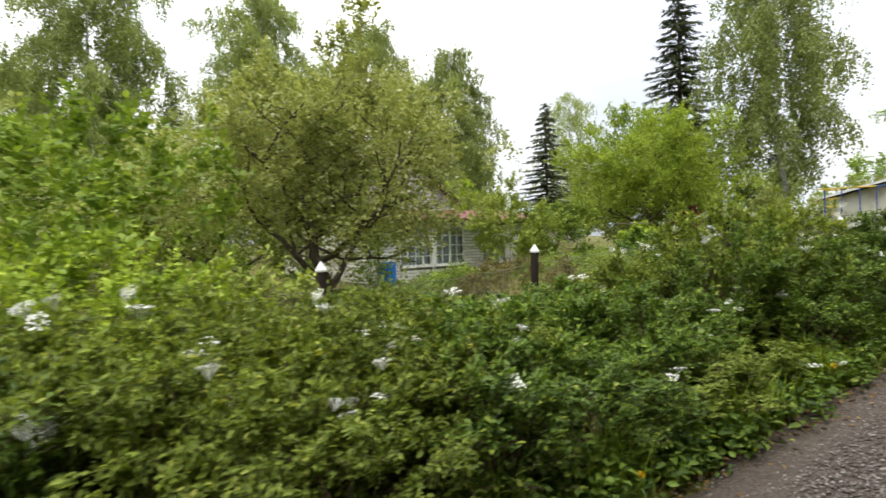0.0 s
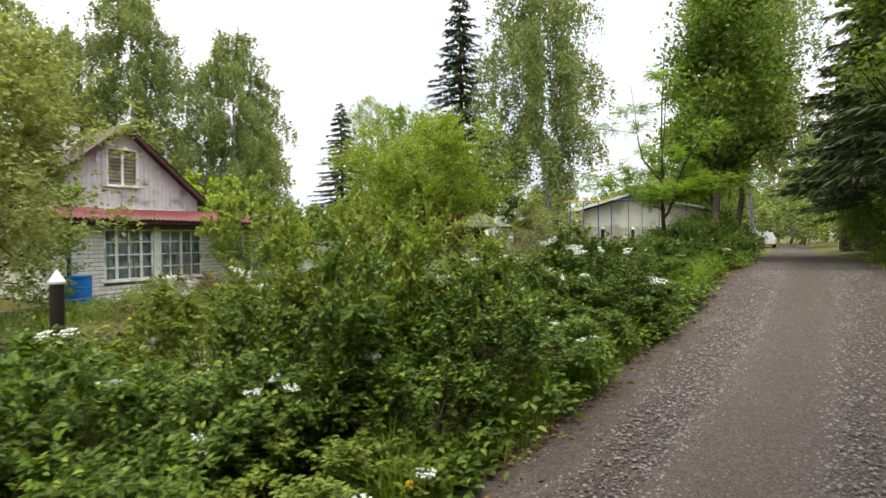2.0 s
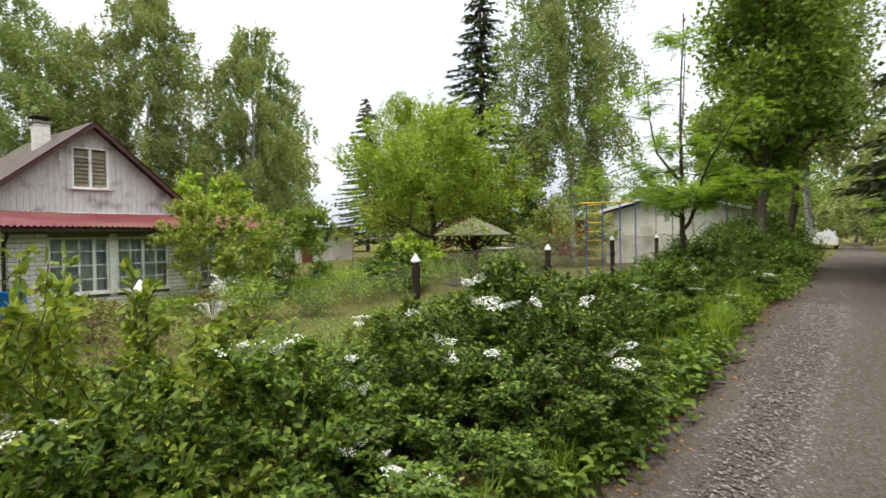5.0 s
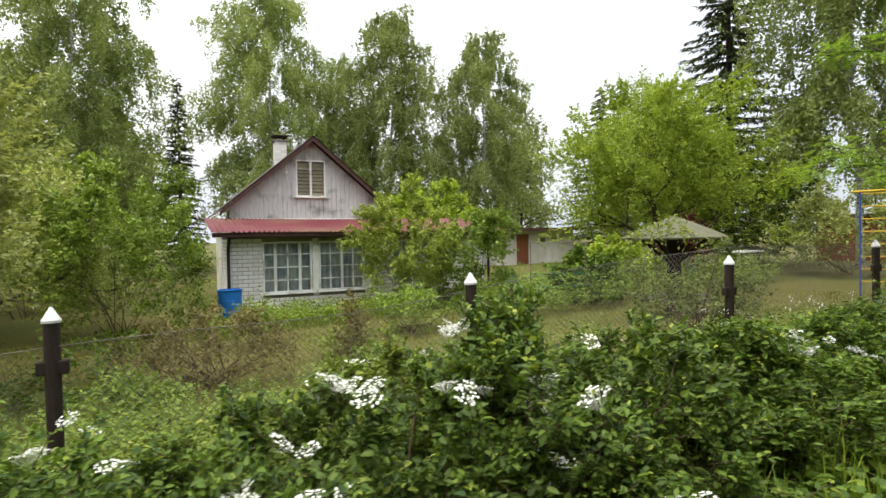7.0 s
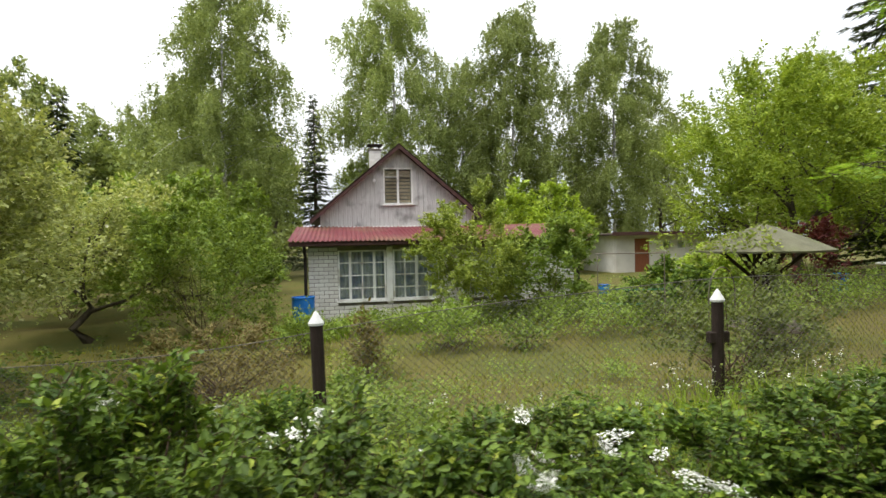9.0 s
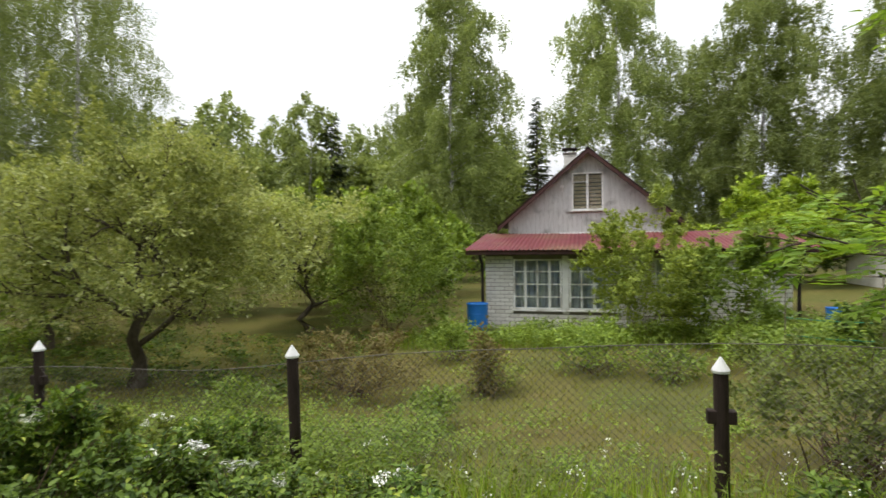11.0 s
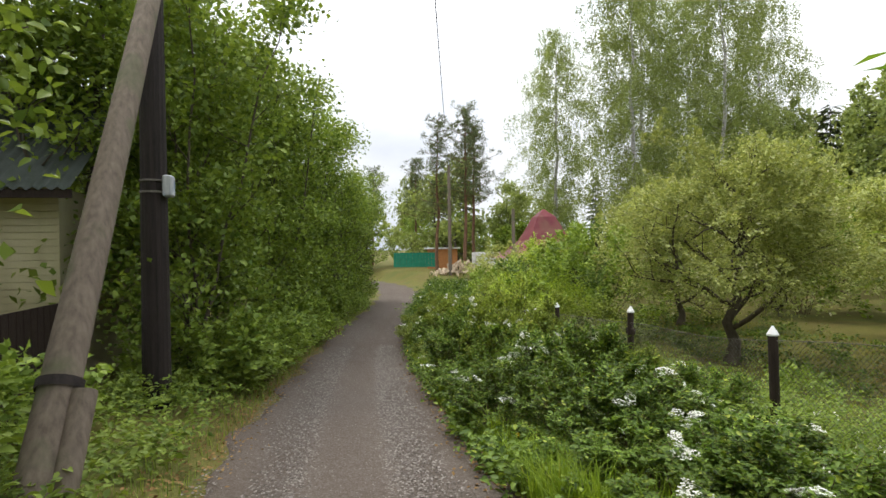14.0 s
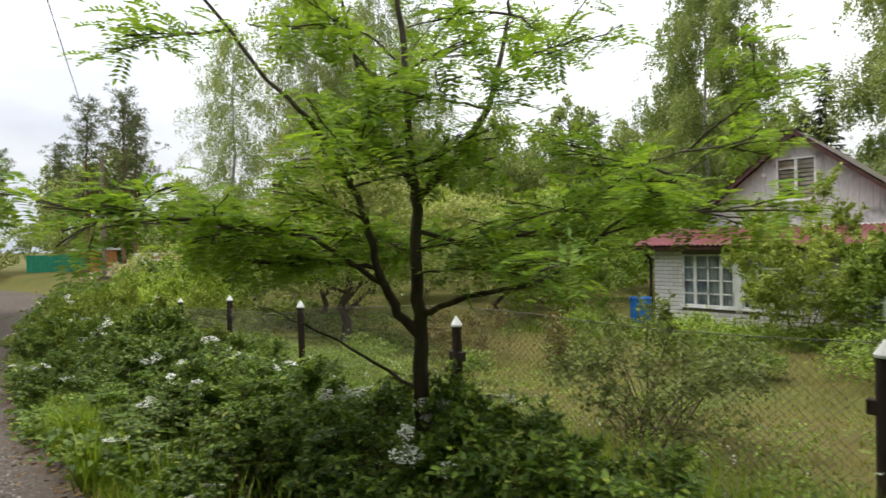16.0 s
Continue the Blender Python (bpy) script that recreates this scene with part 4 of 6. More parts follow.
willow = leafy_tree("willow_tree", 24.5, 15.0, 6.2, 4.8, None, 14000, M_GOLD, "broad yellow-green willow tree", size=(0.15, 0.08), scatter=0.34, start=0.14, stem=0.16, seed=75, first=13, rise=0.5, levels=4)
crown_shell(willow, 750, 0.4, 6.2, 3.9, 64000, 0.11, M_GOLD, 190, 0.42, 0.34)
bush("vine_bush", 13.2, 13.7, 3.3, 1.4, 24000, 0.08, M_VINE, "tall light green bush before the verandah", 76, 60, 0.22)
bush("lilac_bush", 15.1, 13.2, 2.55, 1.25, 12000, 0.10, M_MAPLE, "dark green bush before the verandah", 77, 44, 0.2)
bush("spirea_bush", 8.0, 8.6, 1.15, 1.0, 9000, 0.05, M_BROWNBUSH, "low bronze-brown bush on the lawn", 78, 70, 0.13, stems=40)
bush("spirea_bush", 13.9, 4.9, 1.15, 0.85, 7000, 0.05, M_TWIG, "twiggy dull green bush behind the netting", 790, 60, 0.11, stems=40)
bush("plum_bush", 21.5, 11.5, 1.9, 0.8, 3000, 0.09, M_DARKRED, "dark purple-leaved bush among green shrubs", 79, 26, 0.18)
for k, (x, y, h, w) in enumerate(((-0.4, 7.4, 3.3, 2.6), (-3.6, 7.6, 3.0, 2.5), (-7.0, 8.6, 2.9, 2.5), (-11, 8.5, 2.8, 2.6), (-5.5, 5.8, 1.7, 1.6), (-9.5, 14, 4.0, 3.4), (-6, 20, 5.0, 4.0), (-13, 18, 5.0, 4.0), (3.5, 20.5, 4.6, 3.8), (21, 29, 4.0, 3.4), (-1, 27, 5.5, 4.5), (-10, 27, 6.0, 4.5), (-18, 24, 6.0, 4.5), (29, 14, 3.6, 3.0), (33, 19, 5.5, 4.0), (27, 9.8, 2.6, 2.2), (-3.5, 17.5, 4.2, 3.0), (0.5, 21, 4.6, 3.2), (19, 12, 1.4, 1.2), (29, 20, 4.5, 3.0), (35, 24, 6.0, 4.0), (17.2, 10.9, 1.2, 1.0), (19.5, 26, 4.5, 3.0), (33, 7.5, 3.5, 2.6), (4, 27, 4.5, 3.4))):
    bush("garden_bush", x, y, h, w * 0.8, int(3500 + 1900 * h), 0.11 if y < 16 else 0.2, (M_LILAC, M_HEDGE, M_GOLD, M_APPLE)[k % 4], "leafy green garden bush", 80 + k, int(40 + h * 12), 0.13 if h < 2 else 0.22, "garden bushes")

for k, (x, y, h, w, m, lab) in enumerate(((9.85, 6.6, 0.45, 0.32, M_MAPLE, "small dark green bush on the lawn"), (7.1, 6.5, 0.5, 0.36, M_MAPLE, "small dark green bush on the lawn"), (13.3, 9.8, 0.5, 0.42, M_MAPLE, "low round green bush on the lawn"), (10.2, 9.3, 0.5, 0.42, M_VINE, "low olive green bush on the lawn"), (12.0, 10.4, 0.85, 0.75, M_LILAC, "bright green leafy clump before the house"), (10.2, 8.8, 1.0, 0.2, M_BROWNBUSH, "thin reddish brown sapling before the house"), (8.9, 11.5, 0.8, 0.5, M_LILAC, "bright green leafy clump before the house"), (1.3, 5.7, 1.3, 1.1, M_VINE, "olive green bush behind the fence"), (-0.6, 5.5, 1.7, 1.4, M_GOLD, "yellow-green bush behind the fence"), (-2.9, 5.7, 1.9, 1.5, M_VINE, "olive green bush behind the fence"), (3.1, 5.6, 0.9, 0.8, M_TWIG, "low dull green bush under the apple tree"))):
    bush("garden_bush", x, y, h, w, int(400 + 4300 * h * w), 0.07, m, lab, 860 + k, int(24 + h * 26), 0.12 + 0.05 * h, "lawn bushes")

# the thicket on the bank across the lane
th = np.random.default_rng(15)
for k in range(17):
    s = 4.6 - k * 1.3 + th.normal(0, 0.3)
    n = float(lane_mid(s)) - (th.uniform(2.7, 3.5) if k < 4 else th.uniform(1.9, 2.7))
    leafy_tree("maple_sapling", s, n, (th.uniform(7.6, 9.2) if k < 10 else th.uniform(5.8, 7.2)), 2.1, None, 8500 if k < 9 else 6000, M_MAPLE, "thin maple sapling in the thicket on the bank", size=(0.12, 0.095), scatter=0.26, start=0.06, stems=3, stem=0.035, seed=120 + k, first=10, rise=0.8, group="thicket saplings")
for k in range(10):
    s = 2 - k * 2.5
    n = float(lane_mid(s)) - th.uniform(4.6, 6.5)
    leafy_tree("maple_tree", s, n, th.uniform(8.5, 11) if k < 5 else th.uniform(6.5, 8), 3.0, None, 8000, M_MAPLE, "green maple behind the thicket", size=(0.17, 0.13), scatter=0.3, start=0.12, stem=0.09, seed=150 + k, first=11, rise=0.8, group="thicket maples")
leafy_tree("maple_tree", 9.4, -4.4, 6.5, 3.0, None, 4500, M_MAPLE, "young maple leaning over the gate", size=(0.12, 0.10), scatter=0.3, start=0.35, stem=0.07, seed=171, first=9, rise=0.6, fine=True)
for k, (s, o, h) in enumerate(((4.8, -2.3, 0.9), (3.2, -2.0, 1.0), (1.6, -2.1, 1.1), (0, -2.0, 1.2), (-2, -1.9, 1.2), (-4, -1.9, 1.3), (-6.5, -1.9, 1.3), (-9, -1.9, 1.4), (-12, -1.9, 1.4), (8.8, -3.4, 0.8), (10.5, -3.0, 1.0), (12.2, -2.9, 1.6), (13.6, -2.7, 1.3), (15.2, -2.8, 1.9), (17, -2.6, 1.7), (19, -2.7, 2.0), (21.5, -2.6, 1.8), (24.5, -2.7, 2.2), (28, -2.6, 2.0), (32, -2.7, 2.2), (37, -3.2, 2.4))):
    bush("bank_bush", s, float(lane_mid(s)) + o, h, 0.9, 5200, 0.10, M_MAPLE, "green bush on the shaded lane bank", 180 + k, 40, 0.2, "bank bushes")
for k, (x, y, h) in enumerate(((-44, 2, 5), (-48, 5, 6), (-52, 12, 6), (-47, 15, 5), (-42, 17, 5), (-38, 19, 4), (-55, 18, 7), (-43, -2, 6), (-37, -1, 5), (-58, 2, 8), (-29, 20, 3), (48, 7, 4), (50, 12, 6), (47, -8, 5), (56, 6, 5), (58, -4, 6), (64, 0, 6), (66, 8, 8))):
    bush("far_bush", x, y, h, h * 0.6, 5000, 0.28, (M_LILAC, M_BIRCH, M_MAPLE)[k % 3], "leafy green bushes at the edge of the woods", 300 + k, 60, 0.4, "far bushes")
for k, (x, y, h) in enumerate(((13.2, -4.0, 8.0), (17.0, -3.2, 8.5), (40, -3.0, 10), (44, 3.5, 10))):
    leafy_tree("maple_tree", x, y, h, 3.4, None, 9000, M_MAPLE, "green maple leaning over the lane", size=(0.13, 0.10), scatter=0.3, start=0.15, stem=0.10, seed=173 + k, first=12, rise=0.7, group="lane maples")
for k, (x, y, h) in enumerate(((11.8, -5.4, 11.5), (4.6, -7.0, 11.5), (0.5, -6.2, 11.0), (-3.5, -4.8, 10.0), (15.5, -6.5, 12.0))):
    leafy_tree("maple_tree", x, y, h, 4.4, None, 11000, M_MAPLE, "tall maple shading the lane", size=(0.15, 0.12), scatter=0.36, start=0.22, stem=0.15, seed=400 + k, first=14, rise=0.6, group="tall maples", levels=4)
# woods that close the views
wd = np.random.default_rng(16)
for k, (x, y, h) in enumerate(((-33, 30, 27), (-27, 25, 25), (-36, 37, 26), (-22, 30, 24), (-40, 24, 22), (-30, 40, 25))):
    birch(x, y, h + 4.5, 9.4, 200 + k, 8500, "very tall birch at the edge of the woods")
pine(-31.5, 11.6, 14.0, 221, "tall pine with a bare reddish trunk")
pine(-33.5, 9.6, 13.6, 225, "tall pine with a bare reddish trunk", 0.35)
pine(-33.5, 12.9, 13.0, 222, "tall pine with a bare reddish trunk")
pine(-50, 10.5, 12.5, 223, "pine beyond the bend of the lane")
pine(-56, 6, 12.0, 224, "pine beyond the bend of the lane")
far = [spruce(-30, 62, 15, 5.5, 231, "spruce in the far woods", 0.4, needle=0.2, arms=6), birch(-22, 66, 15, 7, 232, 2600, "birch in the far woods", leaf=0.34), leafy_tree("woodland_tree", -14, 60, 12, 4.5, None, 3000, M_BIRCH, "round tree in the far woods", size=(0.4, 0.27), scatter=0.6, start=0.1, stem=0.16, seed=233)]
for k in range(48):
    a = radians(97 + k * 0.92 + wd.uniform(-0.5, 0.5))
    d = wd.uniform(50, 60)
    x, y = 11 + d * math.cos(a), d * math.sin(a)
    sc = wd.uniform(0.9, 1.05) * (0.98 if k % 4 == 0 else 1.12)
    copy_thing(far[0 if k % 4 == 0 else 1 + k % 2], pose(x, y, gz(x, y) - 0.1, 0, 0, wd.uniform(0, 360)) @ Matrix.Diagonal((sc, sc, sc, 1)))
for k in range(54):
    a = radians(wd.uniform(100, 172)) if k < 34 else radians(wd.uniform(5, 75))
    d = wd.uniform(50, 85)
    x, y = 8 + d * math.cos(a), d * math.sin(a)
    sc = wd.uniform(0.75, 1.15)
    copy_thing(far[int(wd.integers(0, 3))], pose(x, y, gz(x, y) - 0.1, 0, 0, wd.uniform(0, 360)) @ Matrix.Diagonal((sc, sc, sc, 1)))
for k in range(26):
    a = radians(wd.uniform(185, 355))
    d = wd.uniform(22, 45)
    x, y = 6 + d * math.cos(a), -2 + d * math.sin(a)
    sc = wd.uniform(0.7, 1.0)
    copy_thing(far[int(wd.integers(0, 3))], pose(x, y, gz(x, y) - 0.1, 0, 0, wd.uniform(0, 360)) @ Matrix.Diagonal((sc, sc, sc, 1)))
for k in range(26):
    x, y = wd.uniform(46, 80), wd.uniform(-12, 14)
    if abs(y - float(lane_mid(x))) > 4 or x > 66:
        sc = wd.uniform(0.4, 0.9)
        copy_thing(far[2 if k % 2 else 1], pose(x, y, gz(x, y) - 0.1, 0, 0, wd.uniform(0, 360)) @ Matrix.Diagonal((sc, sc, sc, 1)))

for k in range(12):
    x, y, sc = wd.uniform(84, 98), -10 + k * 2.1, wd.uniform(0.75, 1.0)
    copy_thing(far[1 + k % 2], pose(x, y, gz(x, y) - 0.1, 0, 0, wd.uniform(0, 360)) @ Matrix.Diagonal((sc, sc, sc, 1)))


def rowan(x, y, seed):
    """A rowan at the lane: forked dark trunk, long level branches, pinnate leaves."""
    r = np.random.default_rng(seed)
    root = thing("rowan_tree", pose(x, y, gz(x, y) - 0.04), "young rowan with a forked dark trunk and feathery leaves", "tree")
    lines, twigs = [], []

    def limb(p0, d, length, rad, level, sag):
        q = np.linspace(0, 1, 8)[:, None]
        d = unit(np.asarray(d, float))
        wob = np.cumsum(r.normal(0, 0.02 * length, (8, 3)), 0)
        wob[0] = 0
        pts = np.asarray(p0) + d * length * q + wob * 0.6 + np.array([0, 0, sag * length]) * q * q
        lines.append((pts, np.linspace(rad, max(0.004, rad * 0.3), 8)))
        if level < 3:
            for c in range(4 if level == 1 else 3):
                u = r.uniform(0.25, 1.0)
                o = pts[int(u * 7)]
                nd = unit(d + rand_dir(r, 1)[0] * 0.8 * np.array([1, 1, 0.5]))
                limb(o, nd, length * r.uniform(0.3, 0.5), rad * 0.4, level + 1, r.uniform(-0.1, 0.12))
        if level >= 2:
            twigs.append(pts)

    # main limbs as (reach across, reach in depth, height)
    across, depth = np.array([0.712, 0.702, 0]), np.array([-0.702, 0.712, 0])
    mains = (
        (0.053, [(0, 0, 0), (0.01, 0.01, 0.4), (0.0, 0, 0.8), (0, 0, 1.08), (-0.01, 0.02, 1.38), (0, 0.02, 1.7), (-0.03, 0.04, 1.96), (-0.05, 0.06, 2.44), (-0.09, 0.1, 2.92), (-0.2, 0.1, 4.3)]),
        (0.031, [(-0.01, 0, 1.04), (-0.12, -0.04, 1.17), (-0.21, -0.08, 1.38), (-0.24, -0.1, 1.55), (-0.31, -0.12, 1.8), (-0.44, -0.16, 2.06), (-0.65, -0.2, 2.3), (-1.05, -0.3, 2.8), (-1.35, -0.35, 3.3)]),
        (0.026, [(0, 0.02, 1.78), (0.2, 0.1, 1.99), (0.42, 0.2, 2.32), (0.53, 0.25, 2.76), (0.56, 0.25, 3.0), (0.7, 0.3, 3.9)]),
        (0.024, [(-0.02, 0.02, 1.86), (-0.15, 0.12, 2.06), (-0.28, 0.2, 2.31), (-0.42, 0.25, 2.9), (-0.6, 0.3, 3.9)]),
        (0.020, [(0, 0, 1.15), (0.26, -0.1, 1.24), (0.64, -0.2, 1.32), (1.0, -0.25, 1.6), (1.4, -0.3, 1.9)]),
        (0.017, [(-0.16, -0.05, 1.3), (-0.55, -0.15, 1.58), (-0.95, -0.25, 1.66), (-1.45, -0.3, 1.66)]),
        (0.015, [(-0.2, -0.08, 1.4), (-0.55, 0.1, 1.44), (-0.9, 0.3, 1.42), (-1.2, 0.4, 1.36)]),
        (0.015, [(0, 0.02, 1.6), (0.35, 0.2, 1.5), (0.8, 0.3, 1.62), (1.3, 0.4, 1.95), (1.7, 0.5, 2.1)]),
        (0.010, [(-0.03, 0, 0.75), (-0.4, 0.1, 0.95), (-0.75, 0.15, 1.12), (-0.95, 0.2, 1.2)]),
    )
    for rad, way in mains:
        way = np.array(way)
        fineness = np.linspace(0, len(way) - 1, 4 * len(way))
        way = np.stack([np.interp(fineness, np.arange(len(way)), way[:, a]) for a in range(3)], -1)
        pts = across * way[:, :1] + depth * way[:, 1:2] + np.array([0, 0, 1.0]) * way[:, 2:]
        pts[1:] += r.normal(0, 0.006, (len(pts) - 1, 3))
        lines.append((pts, np.linspace(rad, 0.2 * rad, len(pts))))
        for b in range(6 if rad > 0.018 else 8 if rad > 0.012 else 0):
            i = int(r.uniform(0.42 if rad > 0.05 else 0.3, 0.99) * len(pts))
            az = b * 2.4 + r.uniform(-0.5, 0.5)
            limb(pts[i], (math.cos(az), math.sin(az), r.uniform(-0.05, 0.35)), r.uniform(0.35, 0.85), 0.008, 1, r.uniform(-0.15, 0.02))
    v, f = tubes(lines, 6)
    put("trunk", shade(mesh_np("trunk", v, [f])), M_BARK, root, "dark forked trunk with long thin branches")
    ps, ds, ns = [], [], []
    for pts in twigs:
        for _ in range(3):
            o = pts[int(r.integers(2, 8))] + r.normal(0, 0.05, 3)
            ax = unit(r.normal(0, 1, 3) * np.array([1, 1, 0.35]) + np.array([0, 0, -0.12]))
            cr = unit(np.cross(ax, [0, 0, 1.0]))
            up = np.cross(cr, ax)
            for g in range(6):
                c = o + ax * (0.03 + 0.022 * g) - up * 0.0012 * g * g
                for sg in (-1, 1):
                    ps.append(c)
                    ds.append(cr * sg + ax * 0.45)
                    ns.append(up + r.normal(0, 0.2, 3))
            ps.append(o + ax * 0.16)
            ds.append(ax)
            ns.append(up)
    p, d, nrm = np.array(ps), unit(np.array(ds)), unit(np.array(ns))
    put("crown", leaf_mesh("crown", p, d, nrm, 0.055 * r.uniform(0.75, 1.2, len(p)), 0.019), M_ROWAN, root)
    return root


rowan(14.01, 1.91, 91)

# ---------------------------------------------------------------- the house
def corrugated(x0, x1, y0, y1, z0, z1, pitch=0.13, amp=0.022, sag=0.0, seed=1):
    """A corrugated sheet roof, waves across x, from the eave (y0, z0) up to (y1, z1)."""
    r = np.random.default_rng(seed)
    xs = np.arange(x0, x1 + 1e-6, pitch / 6)
    ys = np.linspace(0, 1, 9)
    x, t = np.meshgrid(xs, ys, indexing="ij")
    z = z0 + (z1 - z0) * t + amp * np.cos(2 * math.pi * x / pitch) - sag * np.sin(math.pi * (x - x0) / (x1 - x0))
    z = z + 0.006 * np.sin(x * 1.3 + t * 2) + 0.010 * np.floor(t * 2.99)
    y = y0 + (y1 - y0) * t
    v = np.stack([x, y, z], -1).reshape(-1, 3)
    k = len(ys)
    i, j = np.meshgrid(np.arange(len(xs) - 1), np.arange(k - 1), indexing="ij")
    a = (i * k + j).ravel()
    f = np.stack([a, a + k, a + k + 1, a + 1], -1)
    under = v - np.array([0, 0, 0.012])
    return shade(mesh_np("corrugated", np.concatenate([v, under]), [f, f[:, ::-1] + len(v)]))


def prism(pts, y0, y1):
    """A flat outline in x and z, given depth along y."""
    bm = bmesh.new()
    a = [bm.verts.new((x, y0, z)) for x, z in pts]
    b = [bm.verts.new((x, y1, z)) for x, z in pts]
    n = len(pts)
    bm.faces.new(a)
    bm.faces.new(b[::-1])
    for i in range(n):
        j = (i + 1) % n
        bm.faces.new((a[j], a[i], b[i], b[j]))
    bmesh.ops.recalc_face_normals(bm, faces=bm.faces)
    return bm


def window(x0, x1, z0, z1, y, cols, rows, thick, parent, name="window", depth=0.07, curtain=True):
    """A muntined window in a wall that faces -y, with panes and a curtain behind."""
    w = new(name)
    w.parent = parent
    w.location = (0, y, 0)
    fr = 0.05
    part("window_frame", boxes((x0, x1, -0.03, depth, z1 - fr, z1), (x0, x1, -0.03, depth, z0, z0 + fr), (x0, x0 + fr, -0.028, depth, z0 + fr, z1 - fr), (x1 - fr, x1, -0.028, depth, z0 + fr, z1 - fr), bevel=0.004), M_PAINT, w)
    part("window_sill", boxes((x0 - 0.04, x1 + 0.04, -0.09, depth, z0 - 0.045, z0 - 0.002), bevel=0.006), M_PAINT, w)
    for c in range(1, cols):
        x = x0 + (x1 - x0) * c / cols
        h = 0.038 if c in thick else 0.019
        part("muntin", boxes((x - h, x + h, -0.012, 0.04, z0 + fr, z1 - fr)), M_PAINT, w)
    for k in range(1, rows):
        z = z0 + (z1 - z0) * k / rows
        part("muntin", boxes((x0 + fr, x1 - fr, -0.006, 0.036, z - 0.018, z + 0.018)), M_PAINT, w)
    for c in range(cols):
        for k in range(rows):
            xa, xb = x0 + (x1 - x0) * c / cols + 0.012, x0 + (x1 - x0) * (c + 1) / cols - 0.012
            za, zb = z0 + (z1 - z0) * k / rows + 0.011, z0 + (z1 - z0) * (k + 1) / rows - 0.011
            pane = part("pane", boxes((xa, xb, 0.012, 0.016, za, zb)), M_GLASS, w)
            pane.visible_shadow = False
    if curtain:
        xs = np.linspace(x0 + 0.05, x1 - 0.05, 60)
        zs = np.linspace(z0 + 0.04, z1 - 0.04, 3)
        gx, gzz = np.meshgrid(xs, zs, indexing="ij")
        gy = 0.12 + 0.022 * np.sin(gx * 37) + 0.012 * np.sin(gx * 83 + 1)
        v = np.stack([gx, gy, gzz], -1).reshape(-1, 3)
        i, j = np.meshgrid(np.arange(59), np.arange(2), indexing="ij")
        a = (i * 3 + j).ravel()
        put("curtain", shade(mesh_np("curtain", v, [np.stack([a, a + 3, a + 4, a + 1], -1)])), M_CURTAIN, w, "pale patterned net curtain")
    return w


house = thing("house", pose(0, 0, 0), "white brick summer house with grey boarded gable and red verandah roof", "house")
WX0, WX1, WY, WTOP = 8.95, 16.95, 15.72, 2.26
OPENINGS = [(9.76, 11.14, 0.67, 2.13), (11.34, 12.72, 0.67, 2.13), (13.62, 14.96, 0.67, 2.13)]


def wall_boxes():
    """The verandah's front wall as butted blocks round its three windows."""
    d = [(WX0, WX1, WY, WY + 0.2, -0.3, 0.67), (WX0, WX1, WY, WY + 0.2, 2.13, WTOP)]
    x = WX0
    for a, b, _, _ in OPENINGS:
        d.append((x, a, WY, WY + 0.2, 0.67, 2.13))
        x = b
    d.append((x, WX1, WY, WY + 0.2, 0.67, 2.13))
    return d


front = part("front_wall", boxes(*wall_boxes()), M_MORTAR, house)
sidew = part("side_wall", boxes((WX0, WX0 + 0.2, WY + 0.2, 18.8, -0.3, WTOP + 0.15)), M_MORTAR, house)
part("side_wall", boxes((WX1 - 0.2, WX1, WY + 0.2, 18.8, -0.3, WTOP + 0.15)), M_BRICK, house)
body = part("main_wall", boxes((9.2, 14.6, 18.8, 18.95, -0.3, 2.9), (9.2, 9.4, 18.95, 25.0, -0.3, 2.9), (14.4, 14.6, 18.95, 25.0, -0.3, 2.9), (9.4, 14.4, 24.8, 25.0, -0.3, 2.9), (9.4, 14.4, 18.95, 24.8, 2.8, 2.88)), M_CREAM, house)
part("verandah_floor", boxes((WX0 + 0.2, WX1 - 0.2, WY + 0.2, 18.8, -0.1, 0.1)), M_OLDWOOD, house)
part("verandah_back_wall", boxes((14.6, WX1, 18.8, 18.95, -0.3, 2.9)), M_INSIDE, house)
part("plinth", boxes((WX0 - 0.03, WX1 + 0.03, WY - 0.04, WY - 0.003, -0.35, 0.08), bevel=0.01), M_MORTAR, house)

for a, b, z0, z1 in OPENINGS:
    window(a, b, z0, z1, WY + 0.02, 4, 4, (1, 3) if a < 11 else (2,), house)
part("mullion_post", boxes((11.15, 11.33, WY - 0.035, WY - 0.003, 0.60, 2.16), bevel=0.006), M_PAINT, house)
part("wall_plate", boxes((WX0 - 0.1, WX1 + 0.1, WY - 0.09, WY + 0.12, 2.262, 2.36), bevel=0.01), M_DARKWOOD, house)

